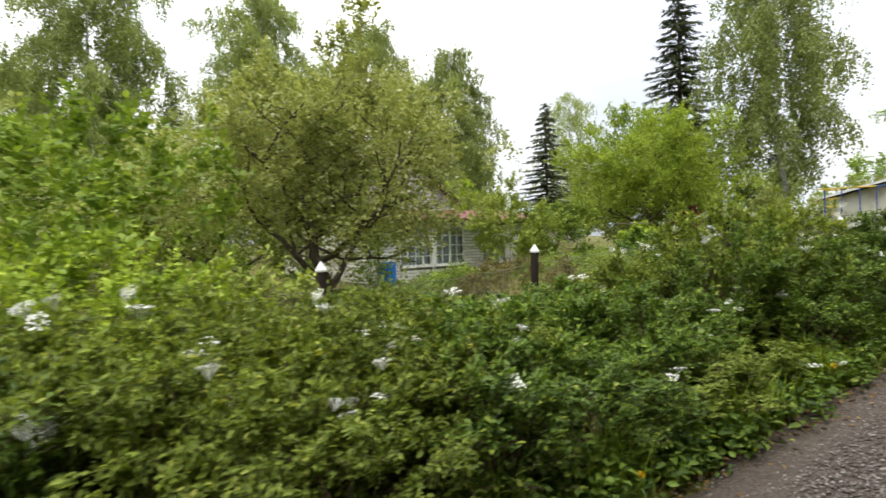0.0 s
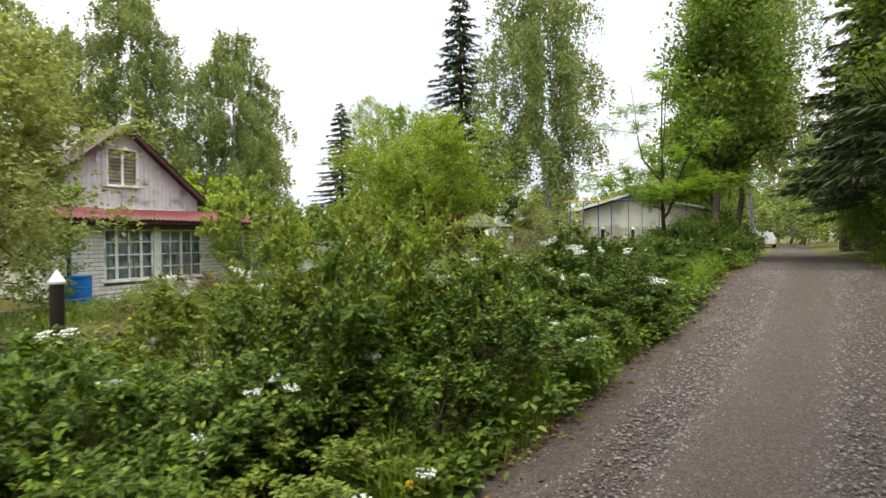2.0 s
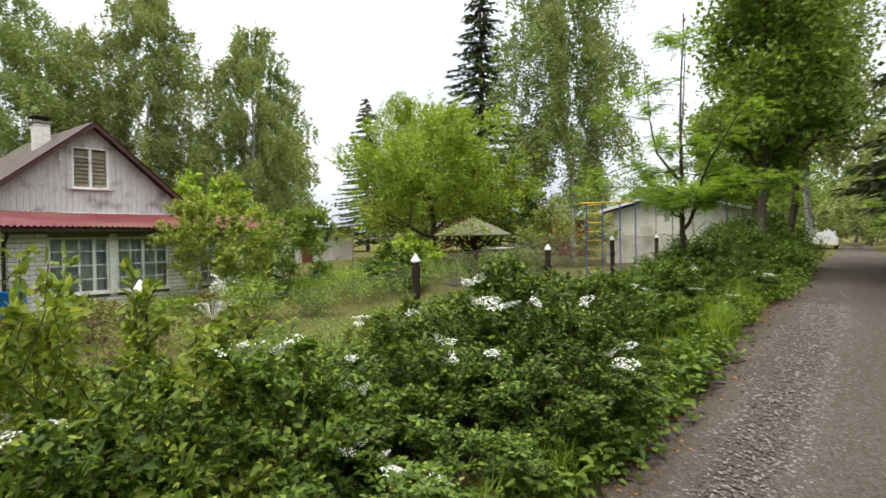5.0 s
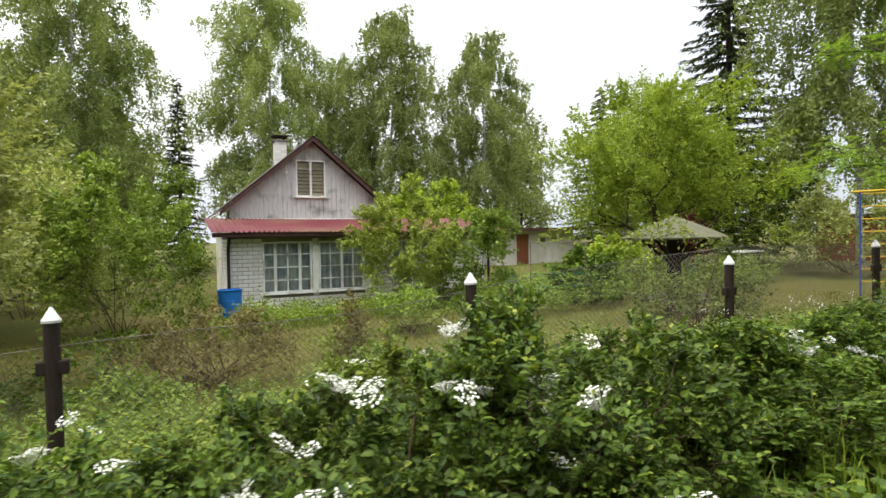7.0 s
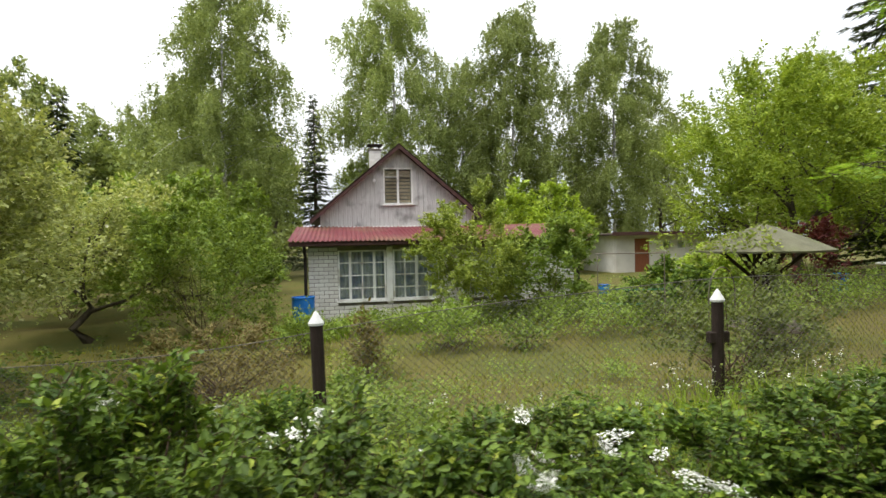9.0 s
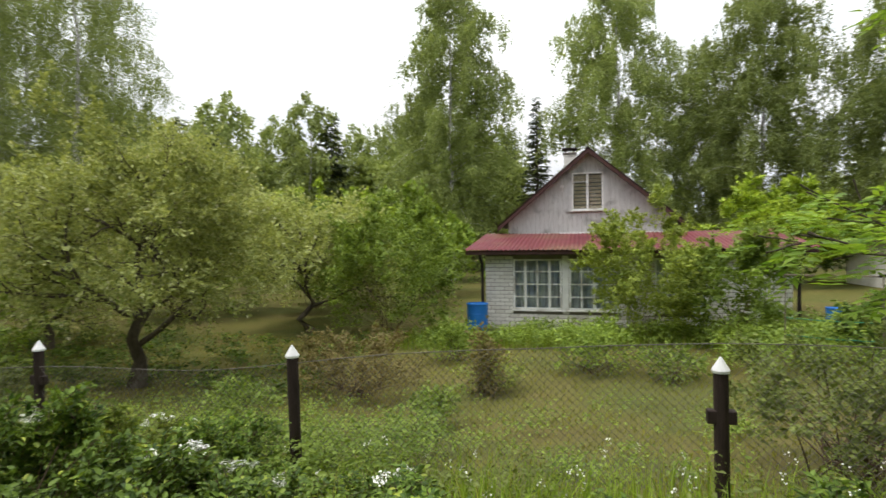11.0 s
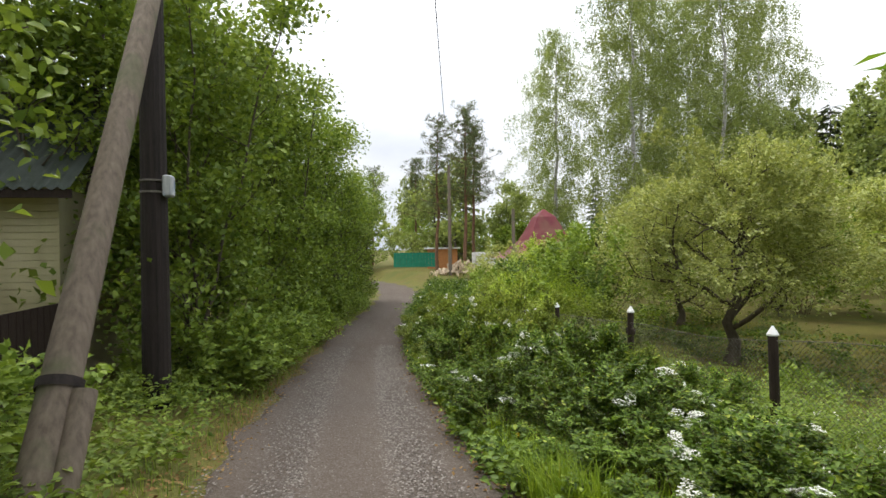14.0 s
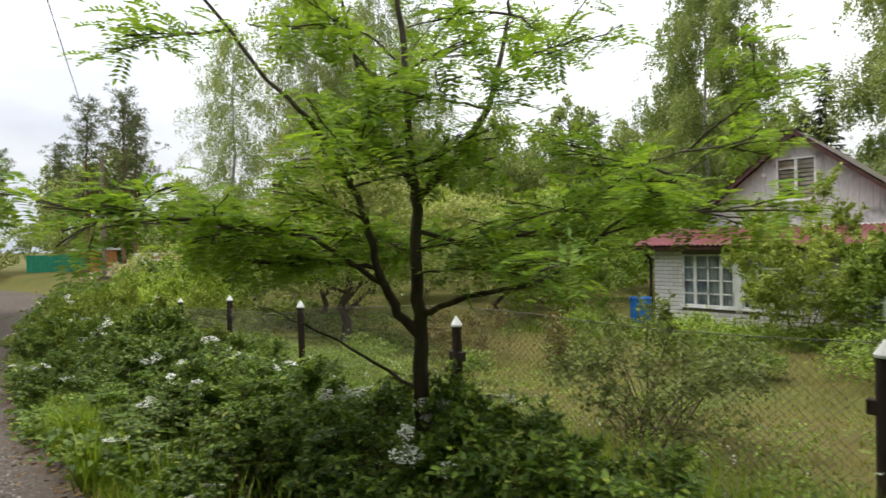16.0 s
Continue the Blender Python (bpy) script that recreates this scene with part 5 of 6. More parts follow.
# boarded gable
AX, AZ, GB, GY = 11.9, 5.62, 2.86, 18.86
HALF = 2.72
gable = new("gable")
gable.parent = house
slope = 0.85
w = 0.155
x = AX - HALF + 0.02
gi = 0
gw0, gw1, gz0, gz1 = 11.36, 12.38, 3.66, 4.93
while x < AX + HALF - 0.05:
    xa, xb = x, min(x + w - 0.008, AX + HALF - 0.02)
    top = lambda q: AZ - slope * abs(q - AX) - 0.03
    off = 0.004 * ((gi * 7) % 3)
    if xb <= gw0 or xa >= gw1:
        segs = [(GB - 0.1, None)]
    else:
        segs = [(GB - 0.1, gz0), (gz1, None)]
    for lo, hi in segs:
        if hi is None:
            pts = [(xa, lo), (xb, lo), (xb, top(xb)), (xa, top(xa))]
            if xa < AX < xb:
                pts = [(xa, lo), (xb, lo), (xb, top(xb)), (AX, top(AX)), (xa, top(xa))]
        else:
            pts = [(xa, lo), (xb, lo), (xb, hi), (xa, hi)]
        if min(p[1] for p in pts[2:]) > lo:
            part("board", prism(pts, GY - 0.02 - off, GY + 0.01), M_BOARD, gable)
    x += w
    gi += 1
# sheet behind the boards and window, in the darkened room colour
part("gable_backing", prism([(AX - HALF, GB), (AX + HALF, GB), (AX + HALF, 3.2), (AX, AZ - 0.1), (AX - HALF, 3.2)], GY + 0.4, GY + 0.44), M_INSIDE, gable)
part("window_trim", boxes((gw0 - 0.16, gw0, GY - 0.05, GY - 0.034, gz0 - 0.04, gz1 + 0.04), bevel=0.003), M_BOARD, gable)
part("window_trim", boxes((gw1, gw1 + 0.16, GY - 0.05, GY - 0.034, gz0 - 0.04, gz1 + 0.04), bevel=0.003), M_BOARD, gable)
gwin = window(gw0, gw1, gz0, gz1, GY - 0.03, 2, 1, (1,), house, "gable_window", curtain=False)
part("muntin", boxes((gw0 + 0.05, AX - 0.03, -0.006, 0.036, 4.60, 4.63)), M_PAINT, gwin)
for k in range(9):
    z = gz0 + 0.07 + k * 0.125
    part("blind_slat", boxes((gw0 + 0.06, gw1 - 0.06, 0.08, 0.10, z, z + (0.085 if k < 7 else 0.11)), bevel=0.004), M_LOGEND, gwin, "pale yellowish blind slat")
part("gable_ledge", boxes((AX - HALF, AX + HALF, GY - 0.08, GY - 0.024, GB - 0.03, GB + 0.05), bevel=0.008), M_PAINT, house)


def roof_slope(sign):
    """One slope of the gable roof, corrugated down the slope, with its barge board."""
    me = corrugated(18.45, 25.4, 0.0, 1.0, 0.0, 0.0, 0.15, 0.02, seed=3)
    v = np.empty(len(me.vertices) * 3, np.float32)
    me.vertices.foreach_get("co", v)
    v = v.reshape(-1, 3).copy()
    t, wave, along = v[:, 1].copy(), v[:, 2].copy(), v[:, 0].copy()
    reach = HALF + 0.32
    v[:, 0] = AX + sign * reach * t
    v[:, 1] = along
    v[:, 2] = AZ + 0.09 - slope * reach * t + wave
    me.vertices.foreach_set("co", v.ravel())
    me.update()
    return me


for sg in (-1, 1):
    put("roof", roof_slope(sg), M_ROOFGREY, house, "weathered dark reddish sheet roof")
    r0 = HALF + 0.30
    part("barge_board", prism([(AX, AZ + 0.07), (AX + sg * r0, AZ + 0.07 - slope * r0), (AX + sg * r0, AZ - 0.07 - slope * r0), (AX, AZ - 0.07)], 18.47, 18.50), M_FASCIA, house, "dark red barge board")
put("verandah_roof", corrugated(8.42, 17.42, 15.2, 18.84, 2.42, 2.90, 0.13, 0.02, 0.03), M_REDROOF, house, "red corrugated sheet, rusty towards one end")
part("eave_board", boxes((8.44, 17.40, 15.26, 15.285, 2.27, 2.385), bevel=0.005), M_FASCIA, house, "dark fascia board")
for k in range(12):
    x = 8.6 + k * 0.78
    part("rafter", boxes((x, x + 0.06, 15.29, 15.62, 2.30, 2.385)), M_DARKWOOD, house)
# chimney
chim = new("chimney")
chim.parent = house
part("stack", boxes((11.03, 11.45, 20.85, 21.27, 4.6, 5.86), bevel=0.012), M_BRICK, chim)
for k in range(11):
    z = 4.72 + k * 0.105
    part("brick", boxes((11.02 + 0.006 * (k % 2), 11.22, 20.838, 20.849, z, z + 0.085), bevel=0.003), M_BRICK, chim)
    part("brick", boxes((11.235, 11.455, 20.838, 20.849, z, z + 0.085), bevel=0.003), M_BRICK, chim)
part("collar", boxes((10.98, 11.5, 20.80, 21.32, 5.862, 5.93), bevel=0.012), M_MORTAR, chim)
part("chimney_cap", boxes((10.96, 11.52, 20.78, 21.34, 6.06, 6.10), (11.06, 11.10, 20.88, 20.92, 5.93, 6.06), (11.38, 11.42, 20.88, 20.92, 5.93, 6.06), (11.06, 11.10, 21.2, 21.24, 5.93, 6.06), (11.38, 11.42, 21.2, 21.24, 5.93, 6.06)), M_DARKWOOD, chim, "rusty metal cap on legs")
# downpipes and lamp
for x, bend in ((8.86, 0.25), (17.08, -0.3)):
    put("downpipe", tube_mesh("downpipe", [(np.array([[x + bend * 0, 15.30, 2.30], [x, 15.34, 2.18], [x, 15.62, 2.0], [x, 15.66, 1.8], [x, 15.66, 0.9], [x, 15.66, 0.15]]), 0.045)], 10), M_TARRED, house, "black downpipe")
part("gable_lamp", boxes((10.98, 11.10, 18.72, 18.83, 4.42, 4.52), bevel=0.02), M_WHITE, house, "small white wall lamp")
part("lamp_bracket", boxes((11.03, 11.05, 18.74, 18.835, 4.26, 4.72)), M_WHITE, house)


# ---------------------------------------------------------------- garden things
def fence_post(s, n, top, bracket, label):
    z = gz(s, n)
    post = thing("fence_post", pose(s, n, z - 0.1, hr.normal(0, 1.0), hr.normal(0, 1.0), 0), label, "fence post", "garden fence posts")
    h = top - z + 0.1 - 0.085
    part("shaft", lathe([(0.045, 0), (0.045, h)], 14), M_DARKWOOD, post)
    part("cap", lathe([(0.052, h - 0.012), (0.055, h + 0.004), (0.006, h + 0.085)], 14), M_WHITE, post, "white painted cone cap")
    if bracket:
        part("bracket", boxes((-0.085, 0.085, -0.03, 0.03, h - 0.33, h - 0.245), bevel=0.006), M_DARKWOOD, post)


POSTS = [(15.78, 3.68, 2.03, True), (12.68, 3.56, 1.92, True), (9.67, 3.64, 1.87, False), (6.82, 3.84, 1.77, True), (3.95, 4.03, 1.55, False), (1.45, 4.25, 1.46, True), (-1.7, 4.6, 1.3, False), (-4.7, 5.2, 1.25, False), (-7.7, 5.9, 1.2, True), (18.8, 3.7, 2.05, False), (21.8, 3.75, 2.1, True)]
for s, n, top, br in POSTS:
    fence_post(s, n, top, br, "dark brown fence post with a white cone cap" + (" and cross bracket" if br else ""))


def netting(a, b):
    """A panel of chain-link netting between two posts."""
    (s0, n0), (s1, n1) = a, b
    length = math.hypot(s1 - s0, n1 - n0)
    high, step = 0.95, 0.055
    lines = []

    def at(u, h):
        s, n = s0 + (s1 - s0) * u / length, n0 + (n1 - n0) * u / length
        return (s, n + 0.006 * math.sin(u * 9), gz(s, n) + 0.12 + h)

    for sg in (1, -1):
        u = -high
        while u < length + high:
            u += step
            pts = []
            for k in range(5):
                h = high * k / 4
                x = u + sg * (h - (0 if sg > 0 else high) + (0 if sg > 0 else high))
                pts.append((x, h))
            pts = [(x, h) for x, h in pts if 0 <= x <= length]
            if len(pts) > 1:
                lines.append((np.array([at(x, h) for x, h in pts]), 0.0017))
    top = [(np.array([at(length * k / 8, high + 0.003) for k in range(9)]), 0.003)]
    return lines, top


order = sorted(POSTS)
for a, b in zip(order, order[1:]):
    mesh_lines, top_line = netting(a[:2], b[:2])
    panel = thing("chain_link_fence", pose(0, 0, 0), "sagging rusty chain-link netting between dark posts", "fence", "chain-link panels")
    put("netting", tube_mesh("netting", mesh_lines, 3), M_WIRE, panel)
    put("top_wire", tube_mesh("top_wire", top_line, 4), M_WIRE, panel)


def barrel(s, n, radius, height, z, label):
    root = thing("barrel", pose(s, n, z, 0, 0, 20), label, "barrel")
    r, h = radius, height
    part("drum", lathe([(r * 0.88, 0), (r * 0.92, 0.02), (r * 0.97, h * 0.32), (r, h * 0.34), (r * 0.97, h * 0.36), (r * 0.99, h * 0.66), (r * 1.02, h * 0.68), (r * 0.99, h * 0.7), (r * 1.0, h * 0.96), (r * 0.95, h * 0.961), (r * 0.93, h * 0.3)], 28), M_BLUE, root)
    part("rim", lathe([(r * 1.0, h * 0.962), (r * 1.06, h * 0.97), (r * 1.06, h), (r * 0.97, h), (r * 0.96, h * 0.963)], 28), M_BLUE, root)


barrel(8.82, 15.05, 0.30, 0.88, gz(8.8, 15.0) - 0.02, "bright blue plastic rain barrel under the eave")
barrel(17.6, 15.0, 0.17, 0.32, 0.62, "small blue plastic tub on a stump")
stump = thing("stump", pose(17.6, 15.0, gz(17.6, 15) - 0.05), "sawn grey log stump under a tub", "stump")
part("log", lathe([(0.2, 0), (0.17, 0.1), (0.16, 0.62 - gz(17.6, 15) + 0.05)], 14), M_OLDWOOD, stump)

# canopy on one post, with a round bench
cz = gz(16.7, 7.7)
canopy = thing("garden_canopy", pose(16.7, 7.7, cz - 0.05), "round mossy canopy on a thick wooden post with a bench", "canopy")
part("post", lathe([(0.17, 0), (0.15, 0.3), (0.135, 1.2), (0.16, 1.75)], 14), M_DARKWOOD, canopy)
part("roof", lathe([(1.02, 1.62), (1.03, 1.65), (0.66, 1.83), (0.30, 1.98), (0.04, 2.08), (0.02, 2.04), (0.3, 1.93), (0.66, 1.77)], 8), M_THATCH, canopy)
for k in range(6):
    a = k * math.pi / 3 + 0.3
    put("strut", tube_mesh("strut", [(np.array([[0.1 * math.cos(a), 0.1 * math.sin(a), 1.15], [0.72 * math.cos(a), 0.72 * math.sin(a), 1.72]]), 0.035)], 6), M_DARKWOOD, canopy)
part("bench", lathe([(0.16, 0.30), (0.62, 0.34), (0.78, 0.40), (0.78, 0.44), (0.6, 0.40), (0.16, 0.38)], 18), M_OLDWOOD, canopy)

vr = np.random.default_rng(66)
va, vq = vr.uniform(0, 6.283, 1500), 1.12 * vr.uniform(0.0, 1, 1500) ** 0.5
keep = np.sin(va * 2 + 1) + np.sin(va * 5) * 0.5 > 0.1
va, vq = va[keep], vq[keep]
vz = np.where(vq < 1.0, 2.10 - 0.44 * vq, 1.66 - vr.uniform(0, 0.5, len(vq)) ** 1.5) + vr.uniform(0, 0.06, len(vq))
vp = np.stack([np.cos(va) * vq, np.sin(va) * vq, vz], -1)
put("vine", leaf_mesh("vine", vp, rand_dir(vr, len(vp), -0.3), rand_dir(vr, len(vp), 1.0), 0.075, 0.05), M_VINE, canopy, "olive green vine leaves hanging over the canopy")

# clothes line frame and arch
line = thing("clothes_line", pose(0, 0, 0), "thin pale metal clothes line frame", "clothes line")
za, zb = gz(15.2, 10.6), gz(16.45, 10.1)
put("pole", tube_mesh("pole", [(np.array([[15.2, 10.6, za - 0.1], [15.2, 10.6, 2.0]]), 0.011)], 8), M_OLDWOOD, line)
put("pole", tube_mesh("pole", [(np.array([[16.45, 10.1, zb - 0.1], [16.45, 10.1, 2.0]]), 0.011)], 8), M_OLDWOOD, line)
put("bar", tube_mesh("bar", [(np.array([[15.15, 10.62, 2.0], [16.5, 10.08, 2.0]]), 0.011)], 8), M_OLDWOOD, line)
for z in (0.95, 1.25):
    put("wire", tube_mesh("wire", [(np.array([[15.2, 10.6, z], [15.8, 10.35, z - 0.02], [16.45, 10.1, z]]), 0.006)], 5), M_GREENFENCE, line)
arch = thing("garden_arch", pose(15.7, 7.4, gz(15.7, 7.4) - 0.05, 0, 0, 25), "white bent pipe arch over a bed", "arch")
q = np.linspace(0, math.pi, 14)
put("hoop", tube_mesh("hoop", [(np.concatenate([[[-0.4, 0, 0]], np.stack([-0.4 * np.cos(q), 0 * q, 1.0 + 0.42 * np.sin(q)], -1), [[0.4, 0, 0]]]), 0.010)], 8), M_OLDWOOD, arch)

# white brick shed
shed = thing("garden_shed", pose(0, 0, 0), "low white brick shed with a flat dark roof", "shed")
z0 = gz(25, 24) - 0.3
part("wall", boxes((22.6, 23.55, 23.5, 23.7, z0, 2.45), (24.35, 25.0, 23.5, 23.7, z0, 2.45), (25.45, 25.75, 23.5, 23.7, z0, 2.45), (26.2, 27.3, 23.5, 23.7, z0, 2.45), (23.55, 24.35, 23.5, 23.7, 2.3, 2.45), (25.0, 25.45, 23.5, 23.7, z0, 1.75), (25.0, 25.45, 23.5, 23.7, 2.15, 2.45), (25.75, 26.2, 23.5, 23.7, z0, 1.75), (25.75, 26.2, 23.5, 23.7, 2.15, 2.45), (22.6, 22.8, 23.7, 27, z0, 2.45), (27.1, 27.3, 23.7, 27, z0, 2.45), (22.8, 27.1, 26.8, 27.0, z0, 2.45)), M_BRICK, shed)
part("roof", boxes((22.2, 27.8, 23.1, 27.3, 2.452, 2.56), bevel=0.02), M_ROOFGREY, shed)
part("fascia", boxes((22.2, 27.8, 23.07, 23.098, 2.44, 2.60)), M_FASCIA, shed)
part("door", boxes((23.57, 24.33, 23.56, 23.62, z0 + 0.2, 2.28), bevel=0.006), M_REDBROWN, shed, "red-brown plank door")
for a in (25.0, 25.75):
    part("window_frame", boxes((a, a + 0.45, 23.49, 23.56, 2.10, 2.15), (a, a + 0.45, 23.49, 23.56, 1.75, 1.80), (a, a + 0.05, 23.49, 23.56, 1.80, 2.10), (a + 0.40, a + 0.45, 23.49, 23.56, 1.80, 2.10)), M_PAINT, shed)
    part("pane", boxes((a + 0.05, a + 0.40, 23.53, 23.54, 1.80, 2.10)), M_GLASS, shed)

# neighbour's long pale house with a shallow gable
nh = thing("neighbour_house", pose(3.9, 0.5, 0.08), "pale cream house with a shallow gable and white trim", "house")
part("wall", boxes((26.0, 26.2, 3.1, 8.7, 0.6, 2.95), (26.2, 40, 3.1, 3.3, 0.6, 2.95), (26.2, 40, 8.5, 8.7, 0.6, 2.95)), M_CREAM, nh)
gb = bmesh.new()
tri = [gb.verts.new((26.02, y, z)) for y, z in ((3.1, 2.952), (8.7, 2.952), (5.9, 3.66))] + [gb.verts.new((26.2, y, z)) for y, z in ((3.1, 2.952), (8.7, 2.952), (5.9, 3.66))]
gb.faces.new(tri[:3][::-1])
gb.faces.new(tri[3:])
for i in range(3):
    j = (i + 1) % 3
    gb.faces.new((tri[i], tri[j], tri[3 + j], tri[3 + i]))
bmesh.ops.recalc_face_normals(gb, faces=gb.faces)
part("gable", gb, M_CREAM, nh)
for sg in (-1, 1):
    rb = bmesh.new()
    ends = [(5.9, 3.74), (5.9 + sg * 3.2, 2.93), (5.9 + sg * 3.2, 2.99), (5.9, 3.80)]
    va = [rb.verts.new((25.6, y, z)) for y, z in ends]
    vb = [rb.verts.new((40.2, y, z)) for y, z in ends]
    rb.faces.new(va)
    rb.faces.new(vb[::-1])
    for i in range(4):
        j = (i + 1) % 4
        rb.faces.new((va[i], va[j], vb[j], vb[i]))
    bmesh.ops.recalc_face_normals(rb, faces=rb.faces)
    part("roof", rb, M_ROOFGREY, nh)
    tb = bmesh.new()
    ends = [(5.9, 3.70), (5.9 + sg * 3.22, 2.885), (5.9 + sg * 3.22, 3.0), (5.9, 3.815)]
    va = [tb.verts.new((25.56, y, z)) for y, z in ends]
    vb = [tb.verts.new((25.597, y, z)) for y, z in ends]
    tb.faces.new(va)
    tb.faces.new(vb[::-1])
    for i in range(4):
        j = (i + 1) % 4
        tb.faces.new((va[i], va[j], vb[j], vb[i]))
    bmesh.ops.recalc_face_normals(tb, faces=tb.faces)
    part("barge_board", tb, M_WHITE, nh, "white barge board")

# swing frame with a ladder
sw = thing("swing_frame", pose(0, 0, 0), "blue and yellow metal swing frame with a ladder", "swing frame")
zs = gz(22.6, 6) - 0.1


def pipe(name, pts, rad, material, parent):
    return put(name, tube_mesh(name, [(np.array(pts, float), rad)], 7), material, parent)


LADDER = ((20.86, 6.36), (21.06, 5.94))
for x, y in LADDER:
    pipe("ladder_rail", [(x, y, zs), (x, y, 3.0)], 0.02, M_BLUEPAINT, sw)
for k in range(8):
    z = zs + 0.32 + k * 0.27
    pipe("rung", [(*LADDER[0], z), (*LADDER[1], z)], 0.014, M_YELLOWPAINT, sw)
pipe("top_bar", [(20.78, 6.5, 3.0), (21.5, 5.1, 3.02)], 0.024, M_YELLOWPAINT, sw)
pipe("top_bar", [(21.5, 5.1, 3.02), (23.0, 2.9, 3.05)], 0.024, M_BLUEPAINT, sw)
for x, y in ((21.3, 5.5), (21.5, 5.1), (23.0, 2.9)):
    pipe("leg", [(x, y, 3.02), (x + 0.05, y, zs)], 0.02, M_BLUEPAINT, sw)
for y in (4.6, 4.2, 3.7):
    pipe("rope", [(21.5 + (5.1 - y) * 0.68, y, 3.03), (21.5 + (5.1 - y) * 0.68, y, 1.4)], 0.01, M_DARKWOOD, sw)

barrel(23.7, 12.9, 0.22, 0.5, gz(23.7, 12.9) - 0.02, "bright blue plastic tub under the willow")
rs = thing("red_brown_shed", pose(38.5, 15.3, gz(38.5, 15.3) - 0.1, 0, 0, -65), "red-brown boarded shed beyond the garden", "shed")
for k in range(12):
    part("board", boxes((-1.6 + k * 0.27, -1.34 + k * 0.27, -0.03 - 0.006 * (k % 2), 0.0, 0, 2.3)), M_REDBROWN, rs)
part("wall", boxes((-1.6, 1.64, 0.003, 2.4, 0, 2.3)), M_REDBROWN, rs)
part("roof", boxes((-1.9, 1.9, -0.3, 2.7, 2.302, 2.42), bevel=0.02), M_ROOFGREY, rs)

# bench top beyond the canopy
bt = thing("garden_table", pose(24.5, 11.6, gz(24.5, 11.6), 0, 0, 12), "pale weathered plank table", "table")
part("tabletop", boxes((-0.8, 0.8, -0.35, 0.35, 0.72, 0.77), bevel=0.008), M_PAINT, bt)
for x in (-0.65, 0.65):
    for y in (-0.25, 0.25):
        part("leg", boxes((x - 0.035, x + 0.035, y - 0.035, y + 0.035, -0.05, 0.72)), M_OLDWOOD, bt)

# ---------------------------------------------------------------- across the lane
pole = thing("utility_pole", pose(6.15, -2.75, gz(6.1, -2.75) - 0.1), "black tarred utility pole with a small grey meter box", "utility pole")
part("shaft", lathe([(0.18, 0), (0.175, 1.0), (0.16, 4.0), (0.13, 8.2)], 16), M_TARRED, pole)
part("meter_box", boxes((0.02, 0.2, 0.15, 0.27, 2.85, 3.13), bevel=0.02), M_CURTAIN, pole, "small pale grey plastic box")
for z in (2.9, 3.05):
    part("strap", lathe([(0.172, z), (0.176, z + 0.005), (0.176, z + 0.025), (0.172, z + 0.03)], 16), M_WIRE, pole)
prop = thing("pole_brace", pose(10.3, -2.4, gz(10.3, -2.4) - 0.1), "leaning grey wooden brace pole with wire bands", "brace pole")
lean_dir = np.array([-0.61, 0.0, 1.0])
pts = np.linspace(0, 1, 9)[:, None] * lean_dir * 5.6
put("shaft", tube_mesh("shaft", [(pts, np.linspace(0.135, 0.105, 9))], 16), M_OLDWOOD, prop)
put("stub", tube_mesh("stub", [(pts[:2] * 1.2 + np.array([0.02, 0.17, 0]), 0.085)], 12), M_OLDWOOD, prop)
for t in (0.16, 0.85):
    c = lean_dir * t
    put("wire_band", tube_mesh("wire_band", [(np.array([c, c + lean_dir * 0.06]), 0.15)], 16), M_TARRED, prop)
wire = thing("overhead_wire", pose(0, 0, 0), "thin overhead wire between the poles", "cable")
q = np.linspace(0, 1, 20)[:, None]
a, b = np.array([30.0, -4.9, 8.6]), np.array([-29.4, 9.8, 8.7])
put("cable", tube_mesh("cable", [(a + (b - a) * q - np.array([0, 0, 1.6]) * q * (1 - q), 0.012)], 4), M_TARRED, wire)
far_pole = thing("utility_pole", pose(-29.4, 9.8, gz(-29.4, 9.8) - 0.1), "grey wooden utility pole at the bend of the lane", "utility pole")
part("shaft", lathe([(0.16, 0), (0.15, 4.0), (0.12, 9.0)], 12), M_OLDWOOD, far_pole)
far_pole2 = thing("utility_pole", pose(-22, 12.6, gz(-22, 12.6) - 0.1), "grey wooden pole before the red roof", "utility pole")
part("shaft", lathe([(0.14, 0), (0.13, 3.0), (0.11, 5.6)], 12), M_OLDWOOD, far_pole2)

# yellow sided house behind the thicket
yh = thing("neighbour_house", pose(0, 0, 0), "yellow sided house with a grey-green sheet roof behind trees", "house")
zb = gz(4, -8) - 0.2
part("wall", boxes((3.8, 4.0, -12, -4.75, zb, 3.75), (-1.0, 3.8, -4.95, -4.75, zb, 3.75), (-1.0, 3.8, -12, -11.8, zb, 3.75)), M_YELLOWSIDE, yh)
siding = boxes((4.002, 4.022, -12, -4.75, 0, 0.105), bevel=0.004)
board_me = bpy.data.meshes.new("siding_board")
siding.to_mesh(board_me)
siding.free()
for k in range(30):
    z = zb + 0.3 + k * 0.115
    if z < 3.6:
        put("siding_board", board_me, M_YELLOWSIDE, yh).location = (0, 0, z)
ro = put("roof", corrugated(-12.4, -4.4, 0.0, 3.4, 3.7, 6.2, 0.17, 0.025), M_GREENROOF, yh)
ro.matrix_basis = pose(4.45, 0, 0, 0, 0, 90)
part("fascia", boxes((4.40, 4.43, -12.4, -4.4, 3.55, 3.69)), M_DARKWOOD, yh)
part("porch_roof", boxes((4.0, 5.6, -7.2, -5.9, 2.42, 2.50), bevel=0.01), M_DARKWOOD, yh, "small dark porch roof")
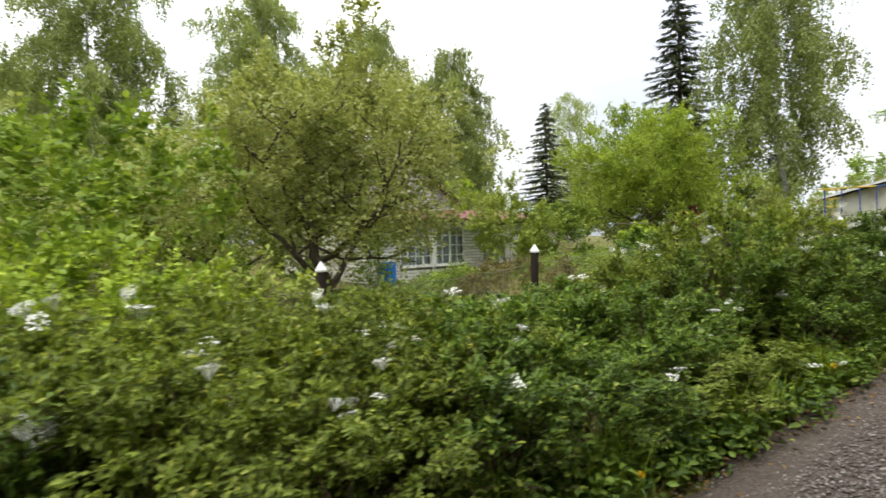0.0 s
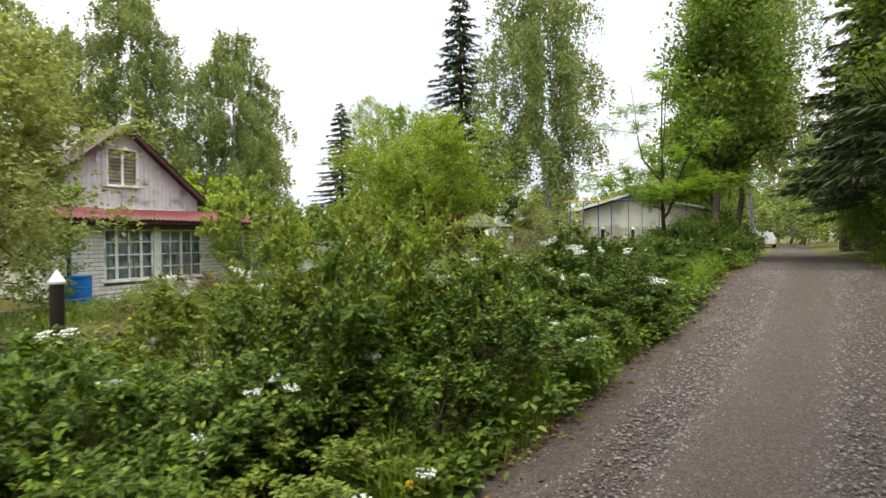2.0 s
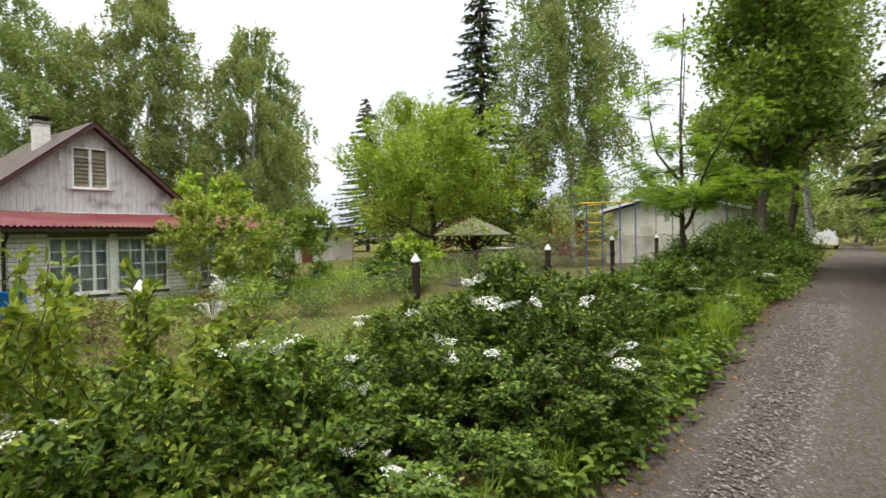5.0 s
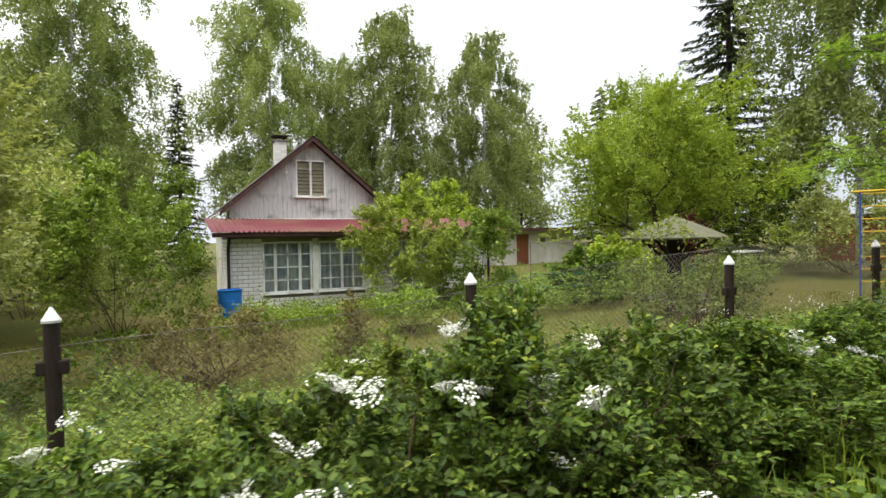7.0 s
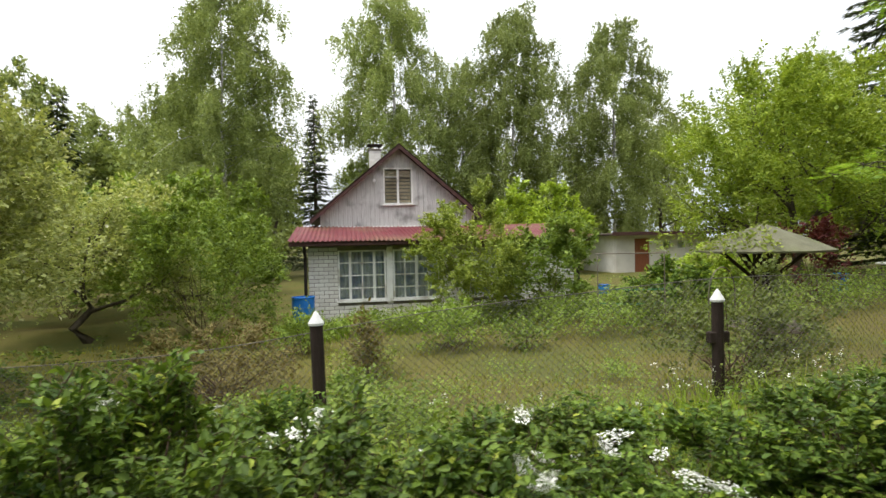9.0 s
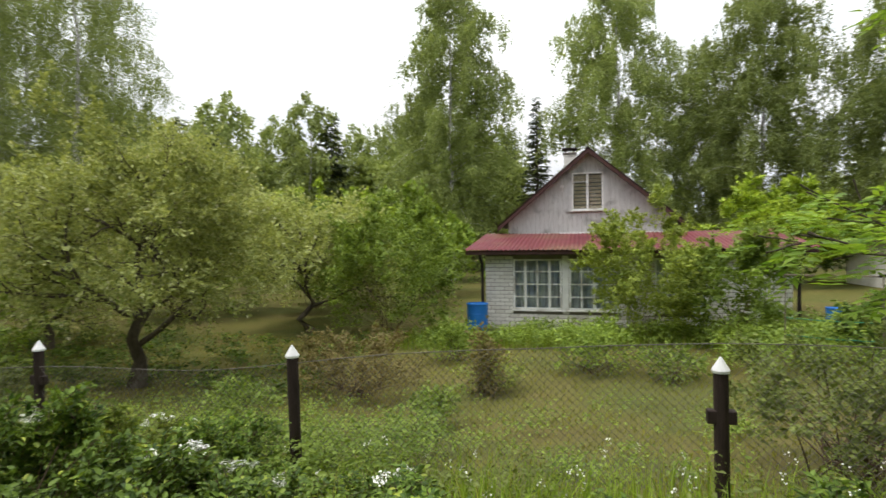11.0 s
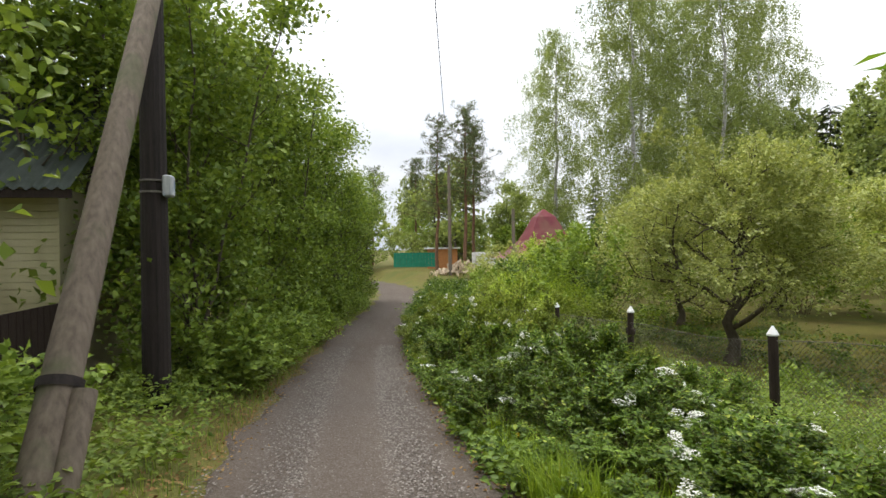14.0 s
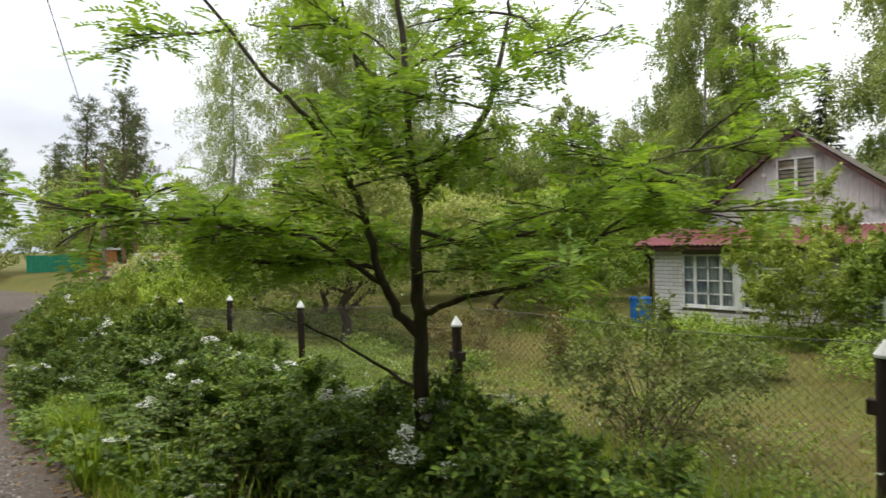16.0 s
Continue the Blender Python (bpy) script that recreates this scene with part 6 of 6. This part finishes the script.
part("porch_post", boxes((5.45, 5.53, -6.1, -6.02, zb, 2.418)), M_DARKWOOD, yh)
dg = thing("wooden_gate", pose(0, 0, 0), "dark brown solid board gate behind the poles", "gate")
for k in range(16):
    x = 5.2 + k * 0.165
    part("board", boxes((x, x + 0.15, -4.15, -4.12, gz(x, -4.1) - 0.1, gz(6, -4.1) + 1.35)), M_DARKWOOD, dg)
part("rail", boxes((5.15, 7.85, -4.2, -4.152, gz(6, -4.1) + 1.1, gz(6, -4.1) + 1.2)), M_DARKWOOD, dg)

# ---------------------------------------------------------------- beyond the bend
rr = thing("red_roof_house", pose(-25.6, 16.4, gz(-26, 16) - 0.55), "wooden house with a steep flared dark red roof", "house")
prof = [(6.3, 2.55), (4.9, 2.72), (3.4, 3.1), (2.3, 3.8), (1.6, 4.7), (1.0, 5.6), (0.1, 6.2)]
bm = lathe(prof, 4)
bmesh.ops.rotate(bm, cent=(0, 0, 0), matrix=Matrix.Rotation(radians(40), 3, "Z"), verts=bm.verts)
part("roof", bm, M_REDROOF, rr, "flared red sheet roof")
part("wall", boxes((-2.2, 2.2, -2.2, 2.2, -0.2, 2.9)), M_DARKWOOD, rr)
for x in (-2.9, 2.9):
    for y in (-2.9, 2.9):
        part("porch_post", boxes((x - 0.07, x + 0.07, y - 0.07, y + 0.07, -0.2, 2.7)), M_OLDWOOD, rr)
gf = thing("green_fence", pose(-36.5, 8.2, gz(-36, 8.2), 0, 0, 75), "dark green sheet metal fence", "fence")
for k in range(14):
    part("panel", boxes((-2.1 + k * 0.3, -1.81 + k * 0.3, -0.02 - 0.012 * (k % 2), 0.02 - 0.012 * (k % 2), 0.3, 1.65)), M_GREENFENCE, gf)
og = thing("orange_shed", pose(-39, 11.3, gz(-39, 11), 0, 0, 75), "orange boarded shed with a pale roof", "shed")
for k in range(12):
    part("board", boxes((-1.5 + k * 0.25, -1.26 + k * 0.25, -0.03, 0.0, -0.1, 1.9)), M_ORANGE, og)
part("wall", boxes((-1.5, 1.5, 0.003, 2.5, -0.1, 1.9)), M_ORANGE, og)
part("roof", boxes((-1.8, 1.8, -0.3, 2.8, 1.902, 2.05), bevel=0.02), M_PAINT, og)
wf = thing("white_fence", pose(-32, 15.5, gz(-32, 15), 0, 0, 75), "pale grey sheet fence", "fence")
part("panel", boxes((-3, 3, -0.02, 0.02, 0.1, 1.6)), M_PAINT, wf)
wp = np.random.default_rng(44)
piles = thing("firewood_heap", pose(-30.2, 11.0, gz(-30, 11)), "loose heap of pale split firewood", "firewood")
for k in range(150):
    y = wp.normal(0, 1.2)
    x = wp.normal(0, 0.6)
    top = max(0.05, 1.05 * math.exp(-(y / 1.7) ** 2 - (x / 1.0) ** 2))
    m = pose(x, y, wp.uniform(0.05, 1) * top, wp.uniform(0, 180), wp.uniform(-40, 40), wp.uniform(0, 360))
    if k == 0:
        log = part("log", prism([(-0.09, 0), (0.08, -0.02), (0.03, 0.13), (-0.05, 0.12)], -0.2, 0.2), M_LOGEND, piles)
        log.matrix_basis = m
    else:
        o = new("log", log.data)
        o.parent = piles
        o.matrix_basis = m
car = thing("parked_car", pose(62, 2.2, gz(62, 2), 0, 0, 90), "small pale grey parked car seen from behind", "car")
cb = prism([(-0.85, 0.3), (0.85, 0.3), (0.85, 0.85), (0.68, 1.0), (0.55, 1.42), (-0.55, 1.42), (-0.68, 1.0), (-0.85, 0.85)], -2.0, 2.0)
bmesh.ops.bevel(cb, geom=list(cb.edges), offset=0.06, segments=2, affect="EDGES")
part("body", cb, M_WHITE, car)
part("rear_window", boxes((-0.5, 0.5, -2.02, -2.003, 1.02, 1.32), bevel=0.004), M_TARRED, car)
for x in (-0.72, 0.72):
    for y in (-1.3, 1.3):
        o = part("wheel", lathe([(0.31, -0.1), (0.31, 0.1)], 16), M_TARRED, car)
        o.matrix_basis = pose(x, y, 0.31, 0, 90, 0)
db = thing("dark_shed", pose(44, -4.6, gz(44, -4.6)), "dark boarded shed with a light roof edge at the lane end", "shed")
part("wall", boxes((-1, 1.5, -2.4, 2.0, -0.1, 2.1)), M_DARKWOOD, db)
part("roof", boxes((-1.2, 1.7, -2.6, 2.2, 2.102, 2.2), bevel=0.02), M_OLDWOOD, db)

# ---------------------------------------------------------------- bricks of the verandah
def brick_mesh(x, y, z, bevel=0.006):
    bm = boxes((-x / 2, x / 2, -y / 2, y / 2, -z / 2, z / 2))
    me = bpy.data.meshes.new("brick")
    bm.to_mesh(me)
    bm.free()
    me.materials.append(M_BRICK)
    return me


BW, BH, JOINT = 0.262, 0.098, 0.014
whole = brick_mesh(BW, 0.024, BH)
br = np.random.default_rng(9)


def lay(parent, x0, x1, z, y, shift, holes, turn):
    """One course of bricks, cut to the openings."""
    x = x0 - (BW / 2 if shift else 0)
    while x < x1:
        spans = [(max(x, x0), min(x + BW, x1))]
        for a, b, z0, z1 in holes:
            if z + BH > z0 - 0.05 and z < z1:
                spans = [q for p, e in spans for q in ((p, min(e, a)), (max(p, b), e)) if q[1] > q[0]]
        for p, e in spans:
            if e - p > 0.035:
                o = new("brick", whole)
                o.parent = parent
                mid, off = (p + e) / 2, br.normal(0, 0.0025)
                o.location = (y + off, mid, z + BH / 2) if turn else (mid, y + off, z + BH / 2)
                o.rotation_euler = (0, br.normal(0, 0.005), math.pi / 2 if turn else 0)
                o.scale = ((e - p) / BW, 1, 1)
        x += BW + JOINT


row, z = 0, 0.10
while z + BH < WTOP + 0.01:
    lay(front, WX0 + 0.004, WX1, z, WY - 0.004, row % 2, [(a - 0.008, b + 0.008, z0, z1) for a, b, z0, z1 in OPENINGS], False)
    lay(sidew, WY + 0.02, 18.6, z, WX0 - 0.001, row % 2, [], True)
    z += BH + JOINT
    row += 1
